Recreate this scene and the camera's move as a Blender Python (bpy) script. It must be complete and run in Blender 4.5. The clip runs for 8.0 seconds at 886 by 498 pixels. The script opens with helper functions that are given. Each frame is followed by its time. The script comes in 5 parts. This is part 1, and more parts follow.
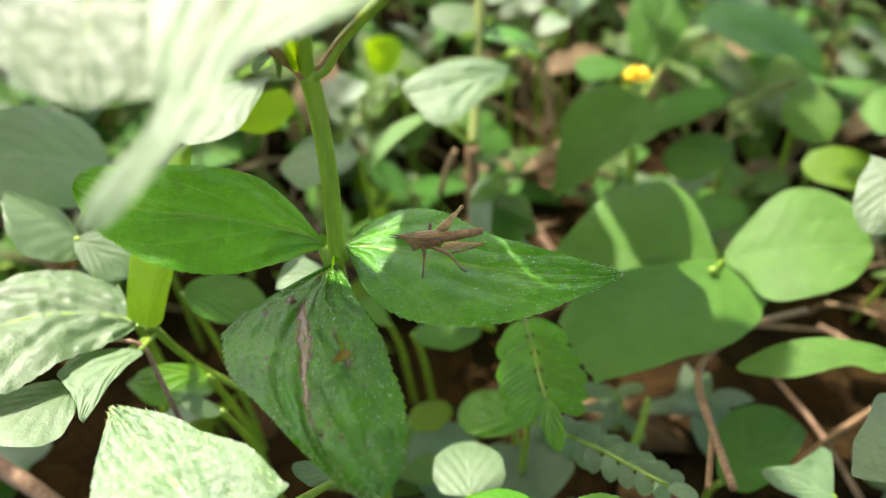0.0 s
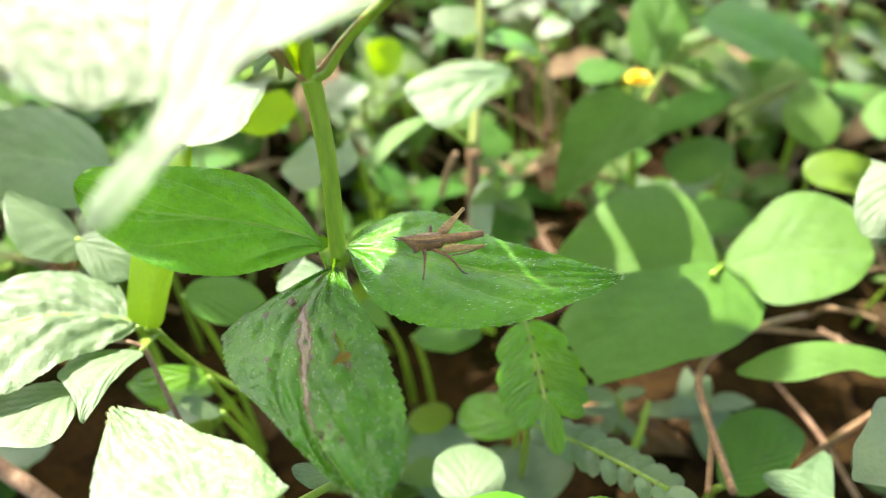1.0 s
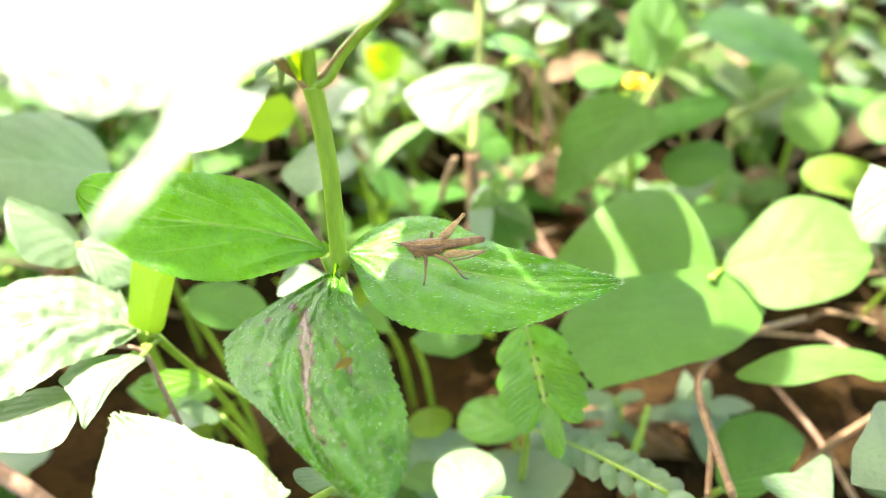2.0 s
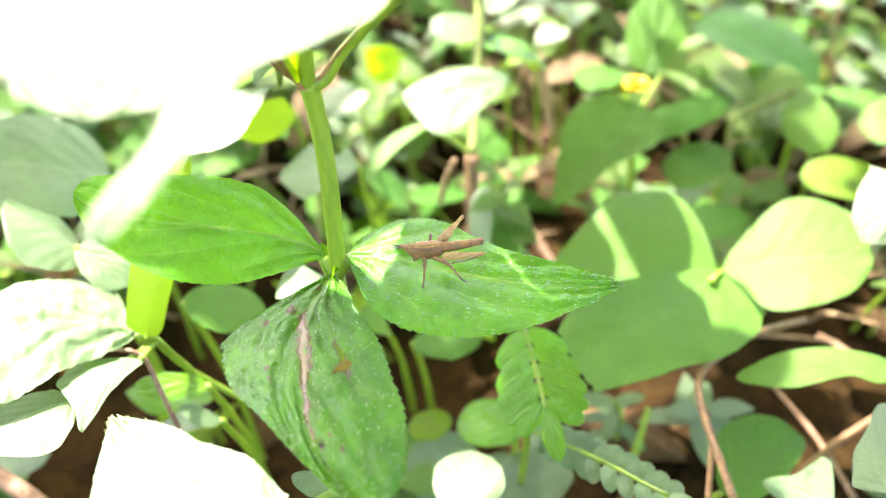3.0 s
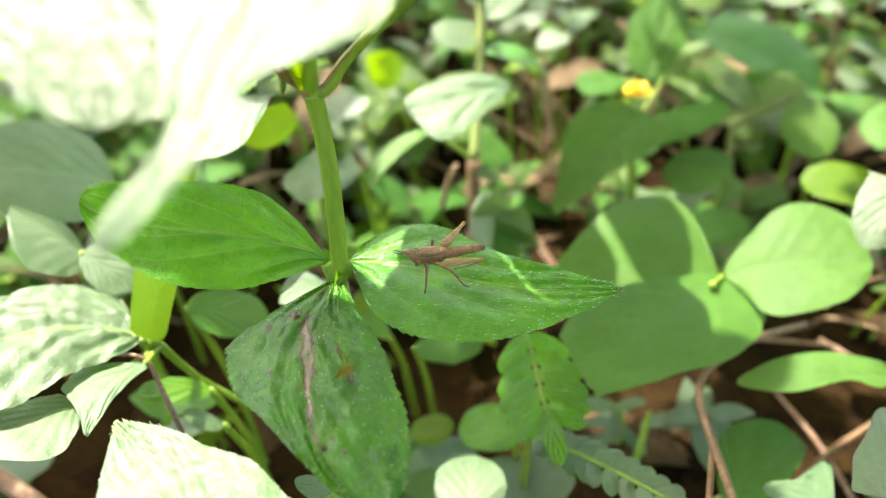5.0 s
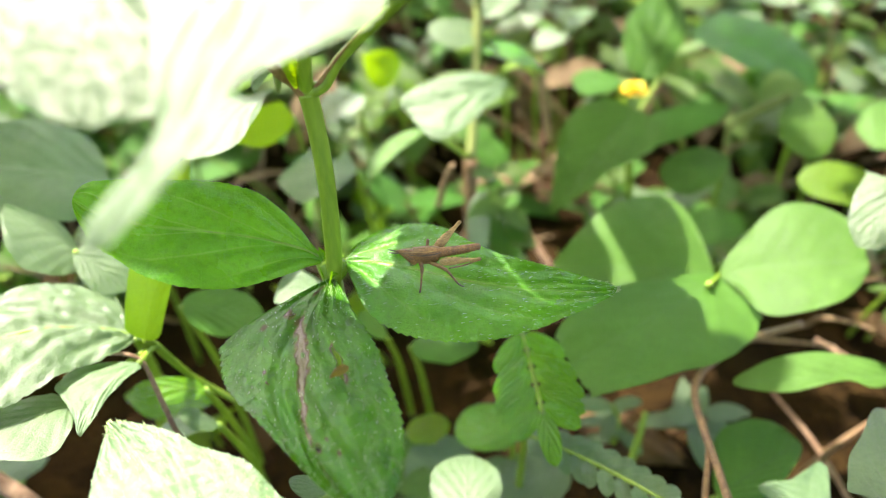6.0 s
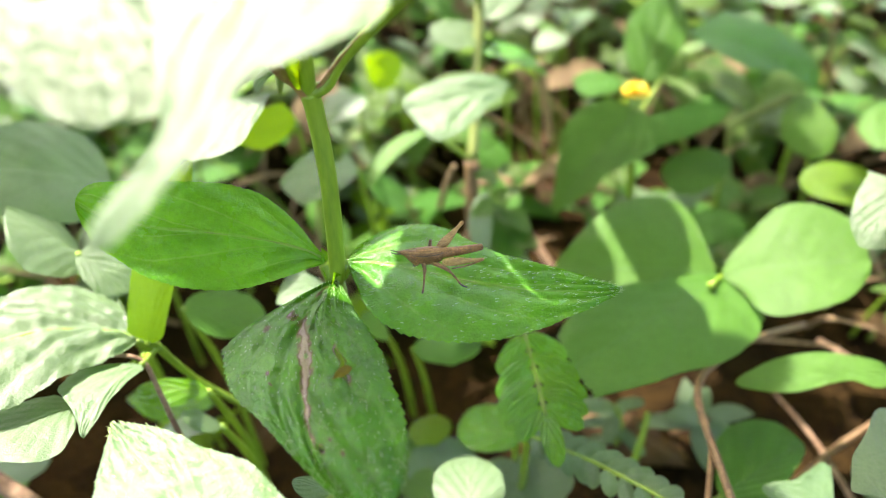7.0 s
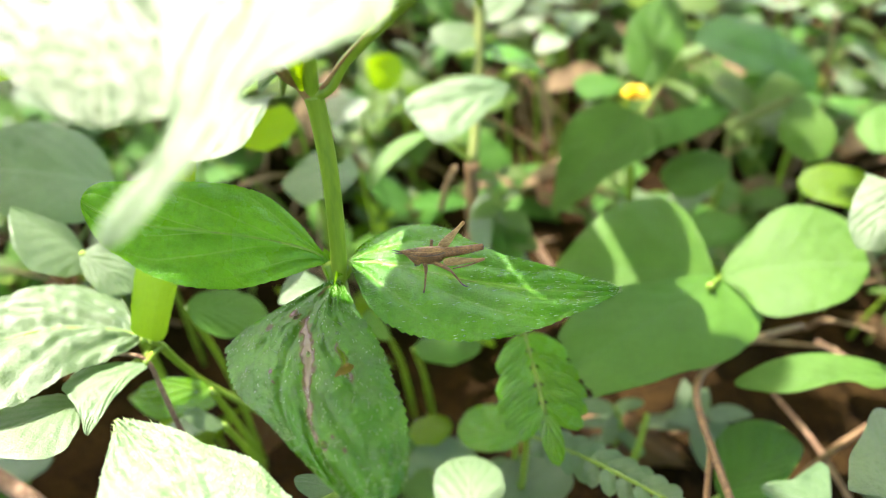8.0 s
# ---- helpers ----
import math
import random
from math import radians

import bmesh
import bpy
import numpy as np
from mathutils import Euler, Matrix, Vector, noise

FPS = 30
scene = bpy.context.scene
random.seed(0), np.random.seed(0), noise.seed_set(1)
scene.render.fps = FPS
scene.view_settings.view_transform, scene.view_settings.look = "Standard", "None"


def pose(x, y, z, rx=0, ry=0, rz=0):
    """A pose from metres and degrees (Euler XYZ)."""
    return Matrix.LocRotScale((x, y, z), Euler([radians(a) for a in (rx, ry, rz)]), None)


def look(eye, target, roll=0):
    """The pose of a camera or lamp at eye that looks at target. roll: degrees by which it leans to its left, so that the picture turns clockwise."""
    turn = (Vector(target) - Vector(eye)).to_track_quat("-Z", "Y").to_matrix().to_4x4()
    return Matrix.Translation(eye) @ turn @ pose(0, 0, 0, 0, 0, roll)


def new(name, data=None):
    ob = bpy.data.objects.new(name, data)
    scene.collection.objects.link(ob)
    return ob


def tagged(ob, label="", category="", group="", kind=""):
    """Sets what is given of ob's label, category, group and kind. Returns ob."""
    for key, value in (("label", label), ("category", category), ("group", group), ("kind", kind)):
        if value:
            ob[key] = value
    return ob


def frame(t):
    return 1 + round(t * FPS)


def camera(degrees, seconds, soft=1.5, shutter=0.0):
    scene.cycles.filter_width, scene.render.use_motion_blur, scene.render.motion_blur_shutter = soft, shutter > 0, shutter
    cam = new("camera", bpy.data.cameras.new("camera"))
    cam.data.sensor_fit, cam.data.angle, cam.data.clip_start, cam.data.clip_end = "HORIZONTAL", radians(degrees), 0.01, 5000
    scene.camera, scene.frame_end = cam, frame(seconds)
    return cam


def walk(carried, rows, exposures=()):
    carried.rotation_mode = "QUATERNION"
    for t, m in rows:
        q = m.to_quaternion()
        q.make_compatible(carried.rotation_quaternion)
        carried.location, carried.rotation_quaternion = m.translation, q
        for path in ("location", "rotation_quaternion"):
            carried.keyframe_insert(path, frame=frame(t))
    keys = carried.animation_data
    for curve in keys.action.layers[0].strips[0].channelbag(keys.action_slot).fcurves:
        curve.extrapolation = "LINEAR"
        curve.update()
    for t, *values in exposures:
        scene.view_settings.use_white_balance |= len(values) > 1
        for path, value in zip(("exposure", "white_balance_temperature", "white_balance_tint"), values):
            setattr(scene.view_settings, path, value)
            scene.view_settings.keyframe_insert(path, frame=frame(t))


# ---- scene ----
cam = camera(58, 8.0, soft=1.1)
PATH = [
    (0.0, (0.01023, -0.11365, 0.21748), (0.00152, 0.00126, 0.12147), -2.137),
    (0.5, (0.01067, -0.11362, 0.21611), (0.00178, 0.00134, 0.12017), -1.964),
    (1.0, (0.01017, -0.11372, 0.21742), (0.00138, 0.00153, 0.12181), -1.925),
    (1.5, (0.00979, -0.11403, 0.21829), (0.00125, 0.00148, 0.12298), -1.840),
    (3.0, (0.00994, -0.11346, 0.21790), (0.00146, 0.00238, 0.12297), -1.965),
    (3.5, (0.01031, -0.11310, 0.21789), (0.00195, 0.00304, 0.12333), -1.908),
    (4.0, (0.00993, -0.11387, 0.21865), (0.00146, 0.00249, 0.12437), -2.033),
    (4.5, (0.00981, -0.11447, 0.21890), (0.00089, 0.00190, 0.12468), -2.158),
    (6.0, (0.01031, -0.11380, 0.21858), (0.00200, 0.00245, 0.12415), -1.825),
    (6.5, (0.01025, -0.11389, 0.21843), (0.00174, 0.00265, 0.12439), -2.046),
    (7.0, (0.01005, -0.11399, 0.21839), (0.00153, 0.00249, 0.12427), -2.035),
    (7.5, (0.01023, -0.11434, 0.21865), (0.00154, 0.00251, 0.12501), -2.035),
    (8.0, (0.00996, -0.11547, 0.21898), (0.00141, 0.00131, 0.12523), -1.924),
]
EXPOSURES = [(t, 1.55 + stops, 6900, tint) for t, stops, tint in
             ((0.0, 1.10, 17), (0.5, 1.44, 17), (1.0, 1.64, 18), (1.5, 2.12, 20), (3.0, 2.48, 22), (3.5, 2.40, 22), (4.0, 2.06, 20), (4.5, 1.77, 18), (6.0, 1.55, 17), (8.0, 1.6, 17))]
walk(cam, [(t, look(eye, target, roll)) for t, eye, target, roll in PATH], EXPOSURES)
cam.data.dof.use_dof = True
cam.data.dof.focus_distance = 0.142
cam.data.dof.aperture_fstop = 11.0

# ---- light ----
SUN_TO = Vector((-0.30, 0.42, 0.86)).normalized()
world = bpy.data.worlds.new("sky")
scene.world = world
world.use_nodes = True
wn = world.node_tree.nodes
sky = wn.new("ShaderNodeTexSky")
sky.sky_type = "NISHITA"
sky.sun_disc = False
sky.dust_density = 4.0
sky.ozone_density = 0.5
sky.sun_elevation = math.asin(SUN_TO.z)
sky.sun_rotation = math.atan2(SUN_TO.x, SUN_TO.y)
world.node_tree.links.new(sky.outputs[0], wn["Background"].inputs[0])
wn["Background"].inputs[1].default_value = 0.15
sun_data = bpy.data.lights.new("sun", "SUN")
sun_data.energy = 2.4
sun_data.angle = radians(0.53)
sun_data.color = (1.0, 0.98, 0.94)
sun = new("sun", sun_data)
sun.matrix_world = look(SUN_TO * 5, (0, 0, 0))

UP = Vector((0, 0, 1))


# ---- materials ----
class Nodes:
    """A small helper that strings shader nodes together."""

    def __init__(self, name):
        self.m = bpy.data.materials.new(name)
        self.m.use_nodes = True
        self.t = self.m.node_tree
        self.t.nodes.clear()

    def put(self, kind, **sockets):
        n = self.t.nodes.new(kind)
        for k, v in sockets.items():
            self.link(n, k, v)
        return n

    def link(self, n, key, v):
        key = int(key[1:]) if key[0] == "i" and key[1:].isdigit() else key.replace("_", " ")
        if isinstance(v, bpy.types.NodeSocket):
            self.t.links.new(v, n.inputs[key])
        else:
            n.inputs[key].default_value = v

    def math(self, op, a, b=0.0, c=0.0):
        n = self.t.nodes.new("ShaderNodeMath")
        n.operation = op
        for i, v in enumerate((a, b, c)):
            self.link(n, f"i{i}", v)
        return n.outputs[0]

    def step(self, lo, hi, v):
        n = self.t.nodes.new("ShaderNodeMapRange")
        n.interpolation_type = "SMOOTHSTEP"
        self.link(n, "i0", v), self.link(n, "i1", lo), self.link(n, "i2", hi)
        return n.outputs[0]

    def mix(self, f, a, b):
        n = self.t.nodes.new("ShaderNodeMix")
        n.data_type = "RGBA"
        for i, v in ((0, f), (6, a), (7, b)):
            self.link(n, f"i{i}", v if isinstance(v, (bpy.types.NodeSocket, float)) else (*v, 1.0))
        return n.outputs[2]

    def noise(self, scale, detail=3.0, rough=0.55, vec=None):
        n = self.put("ShaderNodeTexNoise", Scale=scale, Detail=detail, Roughness=rough)
        self.link(n, "Vector", vec if vec else self.coord())
        return n.outputs[0]

    def coord(self):
        return self.t.nodes.new("ShaderNodeTexCoord").outputs["Object"]

    def random(self):
        return self.t.nodes.new("ShaderNodeObjectInfo").outputs["Random"]

    def done(self, shader):
        o = self.t.nodes.new("ShaderNodeOutputMaterial")
        self.t.links.new(shader, o.inputs[0])
        return self.m


def leaf_material(name, light, dark, through_rgb, vein_rgb, rough=0.36, veins=5.0, slant=0.55, through_part=0.4, spots=0.0, vein_part=0.6, spec=0.5, first=0.09, relief=1.0, fuzz=0.0, puckered=0.0, pebbled=0.0):
    k = Nodes(name)
    uv = k.t.nodes.new("ShaderNodeUVMap")
    uv.uv_map = "blade"
    sep = k.put("ShaderNodeSeparateXYZ", i0=uv.outputs[0])
    u = sep.outputs[0]
    a = k.math("ABSOLUTE", k.math("MULTIPLY_ADD", sep.outputs[1], 2.0, -1.0))
    wob = k.math("MULTIPLY_ADD", k.noise(120.0), 0.05, -0.025)
    midrib = k.math("SUBTRACT", 1.0, k.step(0.012, 0.05, a))
    bow = k.math("MULTIPLY", k.math("POWER", a, 0.8), slant)
    s = k.math("FRACT", k.math("MULTIPLY", k.math("ADD", k.math("SUBTRACT", u, bow), k.math("ADD", wob, 5.5 / veins - first)), veins))
    d = k.math("ABSOLUTE", k.math("SUBTRACT", s, 0.5))
    side = k.math("SUBTRACT", 1.0, k.step(0.015, 0.055, d))
    side = k.math("MULTIPLY", side, k.math("SUBTRACT", 1.0, k.step(0.55, 0.98, a)))
    vein = k.math("MAXIMUM", midrib, k.math("MULTIPLY", side, 0.75))
    swell = k.step(0.0, 0.5, d)
    net = k.put("ShaderNodeTexVoronoi", Scale=1500.0, Vector=k.coord())
    net.feature = "DISTANCE_TO_EDGE"
    fine = k.math("SUBTRACT", 1.0, k.step(0.0, 0.12, net.outputs[0]))
    blotch = k.noise(90.0, 4.0, 0.6)
    grain = k.noise(2600.0, 2.0)
    col = k.mix(k.step(0.3, 0.72, blotch), dark, light)
    col = k.mix(k.math("MULTIPLY", k.step(0.45, 0.7, k.noise(1100.0, 3.0)), 0.45), col, tuple(0.45 * c for c in dark))
    col = k.mix(k.math("MULTIPLY", fine, 0.10), col, vein_rgb)
    col = k.mix(k.math("MULTIPLY", vein, vein_part), col, vein_rgb)
    hsv = k.put("ShaderNodeHueSaturation", Color=col)
    k.link(hsv, "Hue", k.math("MULTIPLY_ADD", k.random(), 0.02, 0.49))
    k.link(hsv, "Value", k.math("MULTIPLY_ADD", k.random(), 0.35, 0.82))
    col = hsv.outputs[0]
    if spots:
        sp = k.put("ShaderNodeTexVoronoi", Scale=260.0, Vector=k.coord())
        dot = k.math("MULTIPLY", k.math("SUBTRACT", 1.0, k.step(0.05, 0.14, sp.outputs[0])), k.step(0.5, 0.65, k.noise(70.0)))
        col = k.mix(k.math("MULTIPLY", dot, spots), col, (0.42, 0.40, 0.22))
    wear = k.t.nodes.new("ShaderNodeAttribute")
    wear.attribute_name = "wear"
    w = k.math("MULTIPLY", wear.outputs["Fac"], k.step(0.25, 0.6, k.math("ADD", k.noise(700.0), wear.outputs["Fac"])))
    col = k.mix(k.step(0.35, 0.6, w), col, (0.10, 0.05, 0.016))
    col = k.mix(k.step(0.72, 0.93, w), col, (0.34, 0.28, 0.17))
    hgt = k.math("ADD", k.math("MULTIPLY", swell, 0.28 * relief), k.math("MULTIPLY", midrib, 0.1))
    hgt = k.math("ADD", hgt, k.math("MULTIPLY", fine, -0.05))
    hgt = k.math("ADD", hgt, k.math("MULTIPLY", k.noise(240.0, 4.0), 0.45 + puckered))
    hgt = k.math("ADD", hgt, k.math("MULTIPLY", grain, 0.20))
    if pebbled:
        pebble = k.put("ShaderNodeTexVoronoi", Scale=850.0, Vector=k.coord())
        hgt = k.math("ADD", hgt, k.math("MULTIPLY", pebble.outputs[0], -pebbled))
    bump = k.put("ShaderNodeBump", Strength=0.8, Distance=0.0009, Height=hgt)
    p = k.put("ShaderNodeBsdfPrincipled", Base_Color=col, Normal=bump.outputs[0])
    k.link(p, "Roughness", k.math("MULTIPLY_ADD", blotch, 0.3, rough - 0.14))
    k.link(p, "Specular_IOR_Level", spec)
    k.link(p, "Sheen_Weight", fuzz), k.link(p, "Sheen_Roughness", 0.6)
    tr = k.put("ShaderNodeBsdfTranslucent", Normal=bump.outputs[0])
    tcol = k.mix(k.math("MULTIPLY", vein, 0.7 * vein_part), through_rgb, tuple(0.45 * c for c in through_rgb))
    k.link(tr, "Color", k.mix(k.step(0.5, 0.9, w), tcol, (0.08, 0.04, 0.01)))
    mx = k.put("ShaderNodeMixShader", i0=through_part, i1=p.outputs[0], i2=tr.outputs[0])
    return k.done(mx.outputs[0])


def plain_material(name, light, dark, scale, rough=0.6, bump=0.0005, spec=0.4, stretch=(1, 1, 1), fine=4.0, through_part=0.0, sharp=0.16):
    k = Nodes(name)
    mp = k.put("ShaderNodeMapping", Vector=k.coord())
    mp.inputs["Scale"].default_value = stretch
    big = k.noise(scale, 4.0, 0.6, mp.outputs[0])
    small = k.noise(scale * fine, 3.0, 0.6, mp.outputs[0])
    f = k.math("MULTIPLY_ADD", small, 0.45, k.math("MULTIPLY", big, 0.55))
    col = k.mix(k.step(0.5 - sharp, 0.5 + sharp, f), dark, light)
    hsv = k.put("ShaderNodeHueSaturation", Color=col)
    k.link(hsv, "Value", k.math("MULTIPLY_ADD", k.random(), 0.3, 0.85))
    b = k.put("ShaderNodeBump", Strength=0.6, Distance=bump, Height=f)
    p = k.put("ShaderNodeBsdfPrincipled", Base_Color=hsv.outputs[0], Normal=b.outputs[0], Roughness=rough)
    k.link(p, "Specular_IOR_Level", spec)
    if not through_part:
        return k.done(p.outputs[0])
    tr = k.put("ShaderNodeBsdfTranslucent", Color=hsv.outputs[0])
    mx = k.put("ShaderNodeMixShader", i0=through_part, i1=p.outputs[0], i2=tr.outputs[0])
    return k.done(mx.outputs[0])


LEAF = leaf_material("herb_leaf", (0.090, 0.290, 0.005), (0.046, 0.195, 0.004), (0.20, 0.44, 0.004), (0.22, 0.40, 0.05), spots=0.15, veins=2.6, slant=0.8, vein_part=0.8, pebbled=0.06, spec=0.42, rough=0.24)
LEAF_WORN = leaf_material("worn_herb_leaf", (0.066, 0.265, 0.004), (0.028, 0.160, 0.002), (0.16, 0.34, 0.02), (0.10, 0.19, 0.06), rough=0.20, puckered=0.6, pebbled=0.16, spots=0.7, vein_part=0.3, spec=0.45, veins=3.0, slant=0.8)
# paler copy of the herb leaf, with some sun sheen put into its colour
LEAF_PALE_SHEEN = leaf_material("sheen_pale_herb_leaf", (0.105, 0.195, 0.066), (0.058, 0.125, 0.036), (0.20, 0.38, 0.06), (0.22, 0.31, 0.165), through_part=0.3, rough=0.46, spec=0.75, fuzz=0.05, veins=4.0, slant=0.75, spots=0.2, vein_part=0.4, relief=0.5)
LEAF_FRESH = leaf_material("fresh_yellow_green_leaf", (0.13, 0.25, 0.008), (0.10, 0.21, 0.006), (0.30, 0.50, 0.002), (0.20, 0.32, 0.02), through_part=0.6, vein_part=0.12, spec=0.3, relief=0.3)
LEAF_CLOVER = leaf_material("bean_leaflet", (0.090, 0.228, 0.028), (0.066, 0.180, 0.018), (0.22, 0.42, 0.05), (0.15, 0.29, 0.09), rough=0.42, spec=0.28, veins=6.0, slant=0.4, vein_part=0.3, relief=0.3)
LEAF_DARK = leaf_material("dark_ground_leaf", (0.072, 0.218, 0.028), (0.044, 0.150, 0.018), (0.20, 0.35, 0.06), (0.10, 0.20, 0.06), rough=0.45, veins=6.0, spec=0.16)
LEAF_FERN = leaf_material("fern_leaflet", (0.125, 0.205, 0.045), (0.080, 0.148, 0.030), (0.24, 0.38, 0.07), (0.12, 0.25, 0.06), veins=7.0, spec=0.3)
LEAF_DRY = leaf_material("dry_leaf", (0.120, 0.062, 0.018), (0.030, 0.015, 0.006), (0.20, 0.09, 0.03), (0.32, 0.21, 0.12), rough=0.7, through_part=0.25, spec=0.2)
LEAF_STRAW = leaf_material("straw_leaf", (0.22, 0.15, 0.08), (0.11, 0.07, 0.035), (0.30, 0.18, 0.08), (0.38, 0.27, 0.16), rough=0.7, through_part=0.25, spec=0.2)
LEAF_DRY_YELLOW = leaf_material("yellowed_shred", (0.42, 0.34, 0.04), (0.26, 0.17, 0.03), (0.5, 0.4, 0.03), (0.3, 0.2, 0.05))
STEM = plain_material("green_stem", (0.185, 0.290, 0.016), (0.115, 0.205, 0.010), 180.0, 0.45, 0.0002, 0.5, (1, 1, 0.2))
STEM_RED = plain_material("reddish_stem", (0.30, 0.20, 0.06), (0.20, 0.09, 0.035), 300.0, 0.55, 0.0002, 0.4)
STEM_BROWN = plain_material("brown_stem", (0.24, 0.14, 0.055), (0.12, 0.065, 0.028), 240.0, 0.6, 0.0003, 0.4, (1, 1, 0.25))
STRAW_GREEN = plain_material("pale_green_stalk", (0.20, 0.24, 0.06), (0.13, 0.16, 0.035), 200.0, 0.6, 0.0003, 0.3)
STRAW = plain_material("straw", (0.30, 0.21, 0.11), (0.17, 0.105, 0.05), 200.0, 0.7, 0.0003, 0.3)
TWIG = plain_material("dry_twig", (0.25, 0.165, 0.10), (0.12, 0.07, 0.04), 200.0, 0.8, 0.0005, 0.2)
SOIL = plain_material("dark_soil", (0.026, 0.015, 0.0045), (0.006, 0.0036, 0.0016), 55.0, 0.95, 0.004, 0.03, fine=7.0)
HAIR = plain_material("pale_hair", (0.62, 0.78, 0.34), (0.48, 0.62, 0.24), 300.0, 0.5, 0.0001, 0.5, through_part=0.4)
PETAL = plain_material("yellow_petal", (0.85, 0.62, 0.02), (0.72, 0.45, 0.01), 400.0, 0.5, 0.0002, 0.3, through_part=0.3)
CHITIN = plain_material("tan_chitin", (0.27, 0.140, 0.048), (0.115, 0.054, 0.018), 1300.0, 0.5, 0.00015, 0.4, (0.5, 1.4, 1.4), sharp=0.09)
CHITIN_MID = plain_material("mid_brown_chitin", (0.30, 0.16, 0.055), (0.15, 0.075, 0.028), 1300.0, 0.5, 0.0001, 0.4)
CHITIN_PALE = plain_material("pale_tan_chitin", (0.46, 0.29, 0.105), (0.25, 0.14, 0.048), 1100.0, 0.5, 0.00012, 0.4, (0.4, 1.5, 1.5), sharp=0.1)
CHITIN_DARK = plain_material("dark_brown_chitin", (0.10, 0.055, 0.028), (0.04, 0.022, 0.012), 600.0, 0.45, 0.0001, 0.5)
EYE = plain_material("insect_eye", (0.20, 0.115, 0.05), (0.10, 0.055, 0.025), 900.0, 0.25, 0.00005, 0.6, (1, 1, 3))


# ---- mesh helpers ----
def mesh_part(name, verts, faces, material, parent, label="", smooth=True, uvs=None, wear=None, kind=""):
    me = bpy.data.meshes.new(name)
    o = Vector(parent.location) if parent else Vector()
    if parent and parent.parent:
        o = o + Vector(parent.parent.location)
    me.from_pydata([tuple(Vector(v) - o) for v in verts], [], faces)
    if smooth:
        me.polygons.foreach_set("use_smooth", [True] * len(me.polygons))
    if uvs is not None:
        lay = me.uv_layers.new(name="blade")
        idx = np.empty(len(me.loops), dtype=np.int32)
        me.loops.foreach_get("vertex_index", idx)
        lay.data.foreach_set("uv", np.array(uvs, dtype=np.float32)[idx].ravel())
    if wear is not None:
        me.attributes.new("wear", "FLOAT", "POINT").data.foreach_set("value", wear)
    me.materials.append(material)
    ob = new(name, me)
    if parent:
        ob.parent = parent
    return tagged(ob, label, kind=kind)


def thing(name, at, label, category, group="", kind=""):
    e = new(name)
    e.empty_display_size = 0.01
    e.location = at
    return tagged(e, label, category, group, kind)


def tube_geometry(points, radii, seg=10):
    """A round stalk along a bent line, with closed ends."""
    pts = [Vector(p) for p in points]
    fine, rad = [], []
    n = len(pts)
    for i in range(n - 1):
        p0, p1, p2, p3 = pts[max(i - 1, 0)], pts[i], pts[i + 1], pts[min(i + 2, n - 1)]
        for j in range(6):
            t = j / 6
            fine.append(0.5 * (2 * p1 + (p2 - p0) * t + (2 * p0 - 5 * p1 + 4 * p2 - p3) * t * t + (3 * p1 - p0 - 3 * p2 + p3) * t ** 3))
            rad.append(radii[i] + (radii[i + 1] - radii[i]) * t)
    fine.append(pts[-1]), rad.append(radii[-1])
    verts, faces = [], []
    side = Vector((1, 0.13, 0.07))
    for i, p in enumerate(fine):
        d = (fine[min(i + 1, len(fine) - 1)] - fine[max(i - 1, 0)]).normalized()
        side = (side - d * side.dot(d)).normalized()
        other = d.cross(side)
        for s in range(seg):
            a = 2 * math.pi * s / seg
            verts.append(p + rad[i] * (math.cos(a) * side + math.sin(a) * other))
    m = len(fine)
    for i in range(m - 1):
        for s in range(seg):
            faces.append((i * seg + s, i * seg + (s + 1) % seg, (i + 1) * seg + (s + 1) % seg, (i + 1) * seg + s))
    faces.append(tuple(range(seg))[::-1]), faces.append(tuple(range((m - 1) * seg, m * seg)))
    return verts, faces


def tube(name, points, radii, material, parent, label="", seg=10):
    v, f = tube_geometry(points, radii, seg)
    return mesh_part(name, v, f, material, parent, label)


def outline(shape, u):
    """Half-width of a blade, as a share of the greatest, at the share u of its length."""
    if shape == "ovate":
        return max(0.0, (u ** 0.62) * ((1 - u) ** 0.92)) / 0.354
    if shape == "lance":
        return max(0.0, (u ** 0.75) * ((1 - u) ** 1.05)) / 0.2945
    if shape == "round":
        return math.sqrt(max(0.0, 1 - (2 * u - 1) ** 2)) * (0.86 + 0.14 * u)
    return math.sqrt(max(0.0, 1 - abs(2 * u - 1) ** 2.2))


def even(row, q):
    """A smooth line through a row of values at even steps, nought at both ends, at the share q of the way."""
    a = (-row[0], 0.0, *row, 0.0, -row[-1])
    x = min(max(q, 0.0), 0.99999) * (len(row) + 1)
    k = int(x)
    t = x - k
    p0, p1, p2, p3 = a[k:k + 4]
    return 0.5 * (2 * p1 + (p2 - p0) * t + (2 * p0 - 5 * p1 + 4 * p2 - p3) * t * t + (3 * p1 - p0 - 3 * p2 + p3) * t ** 3)


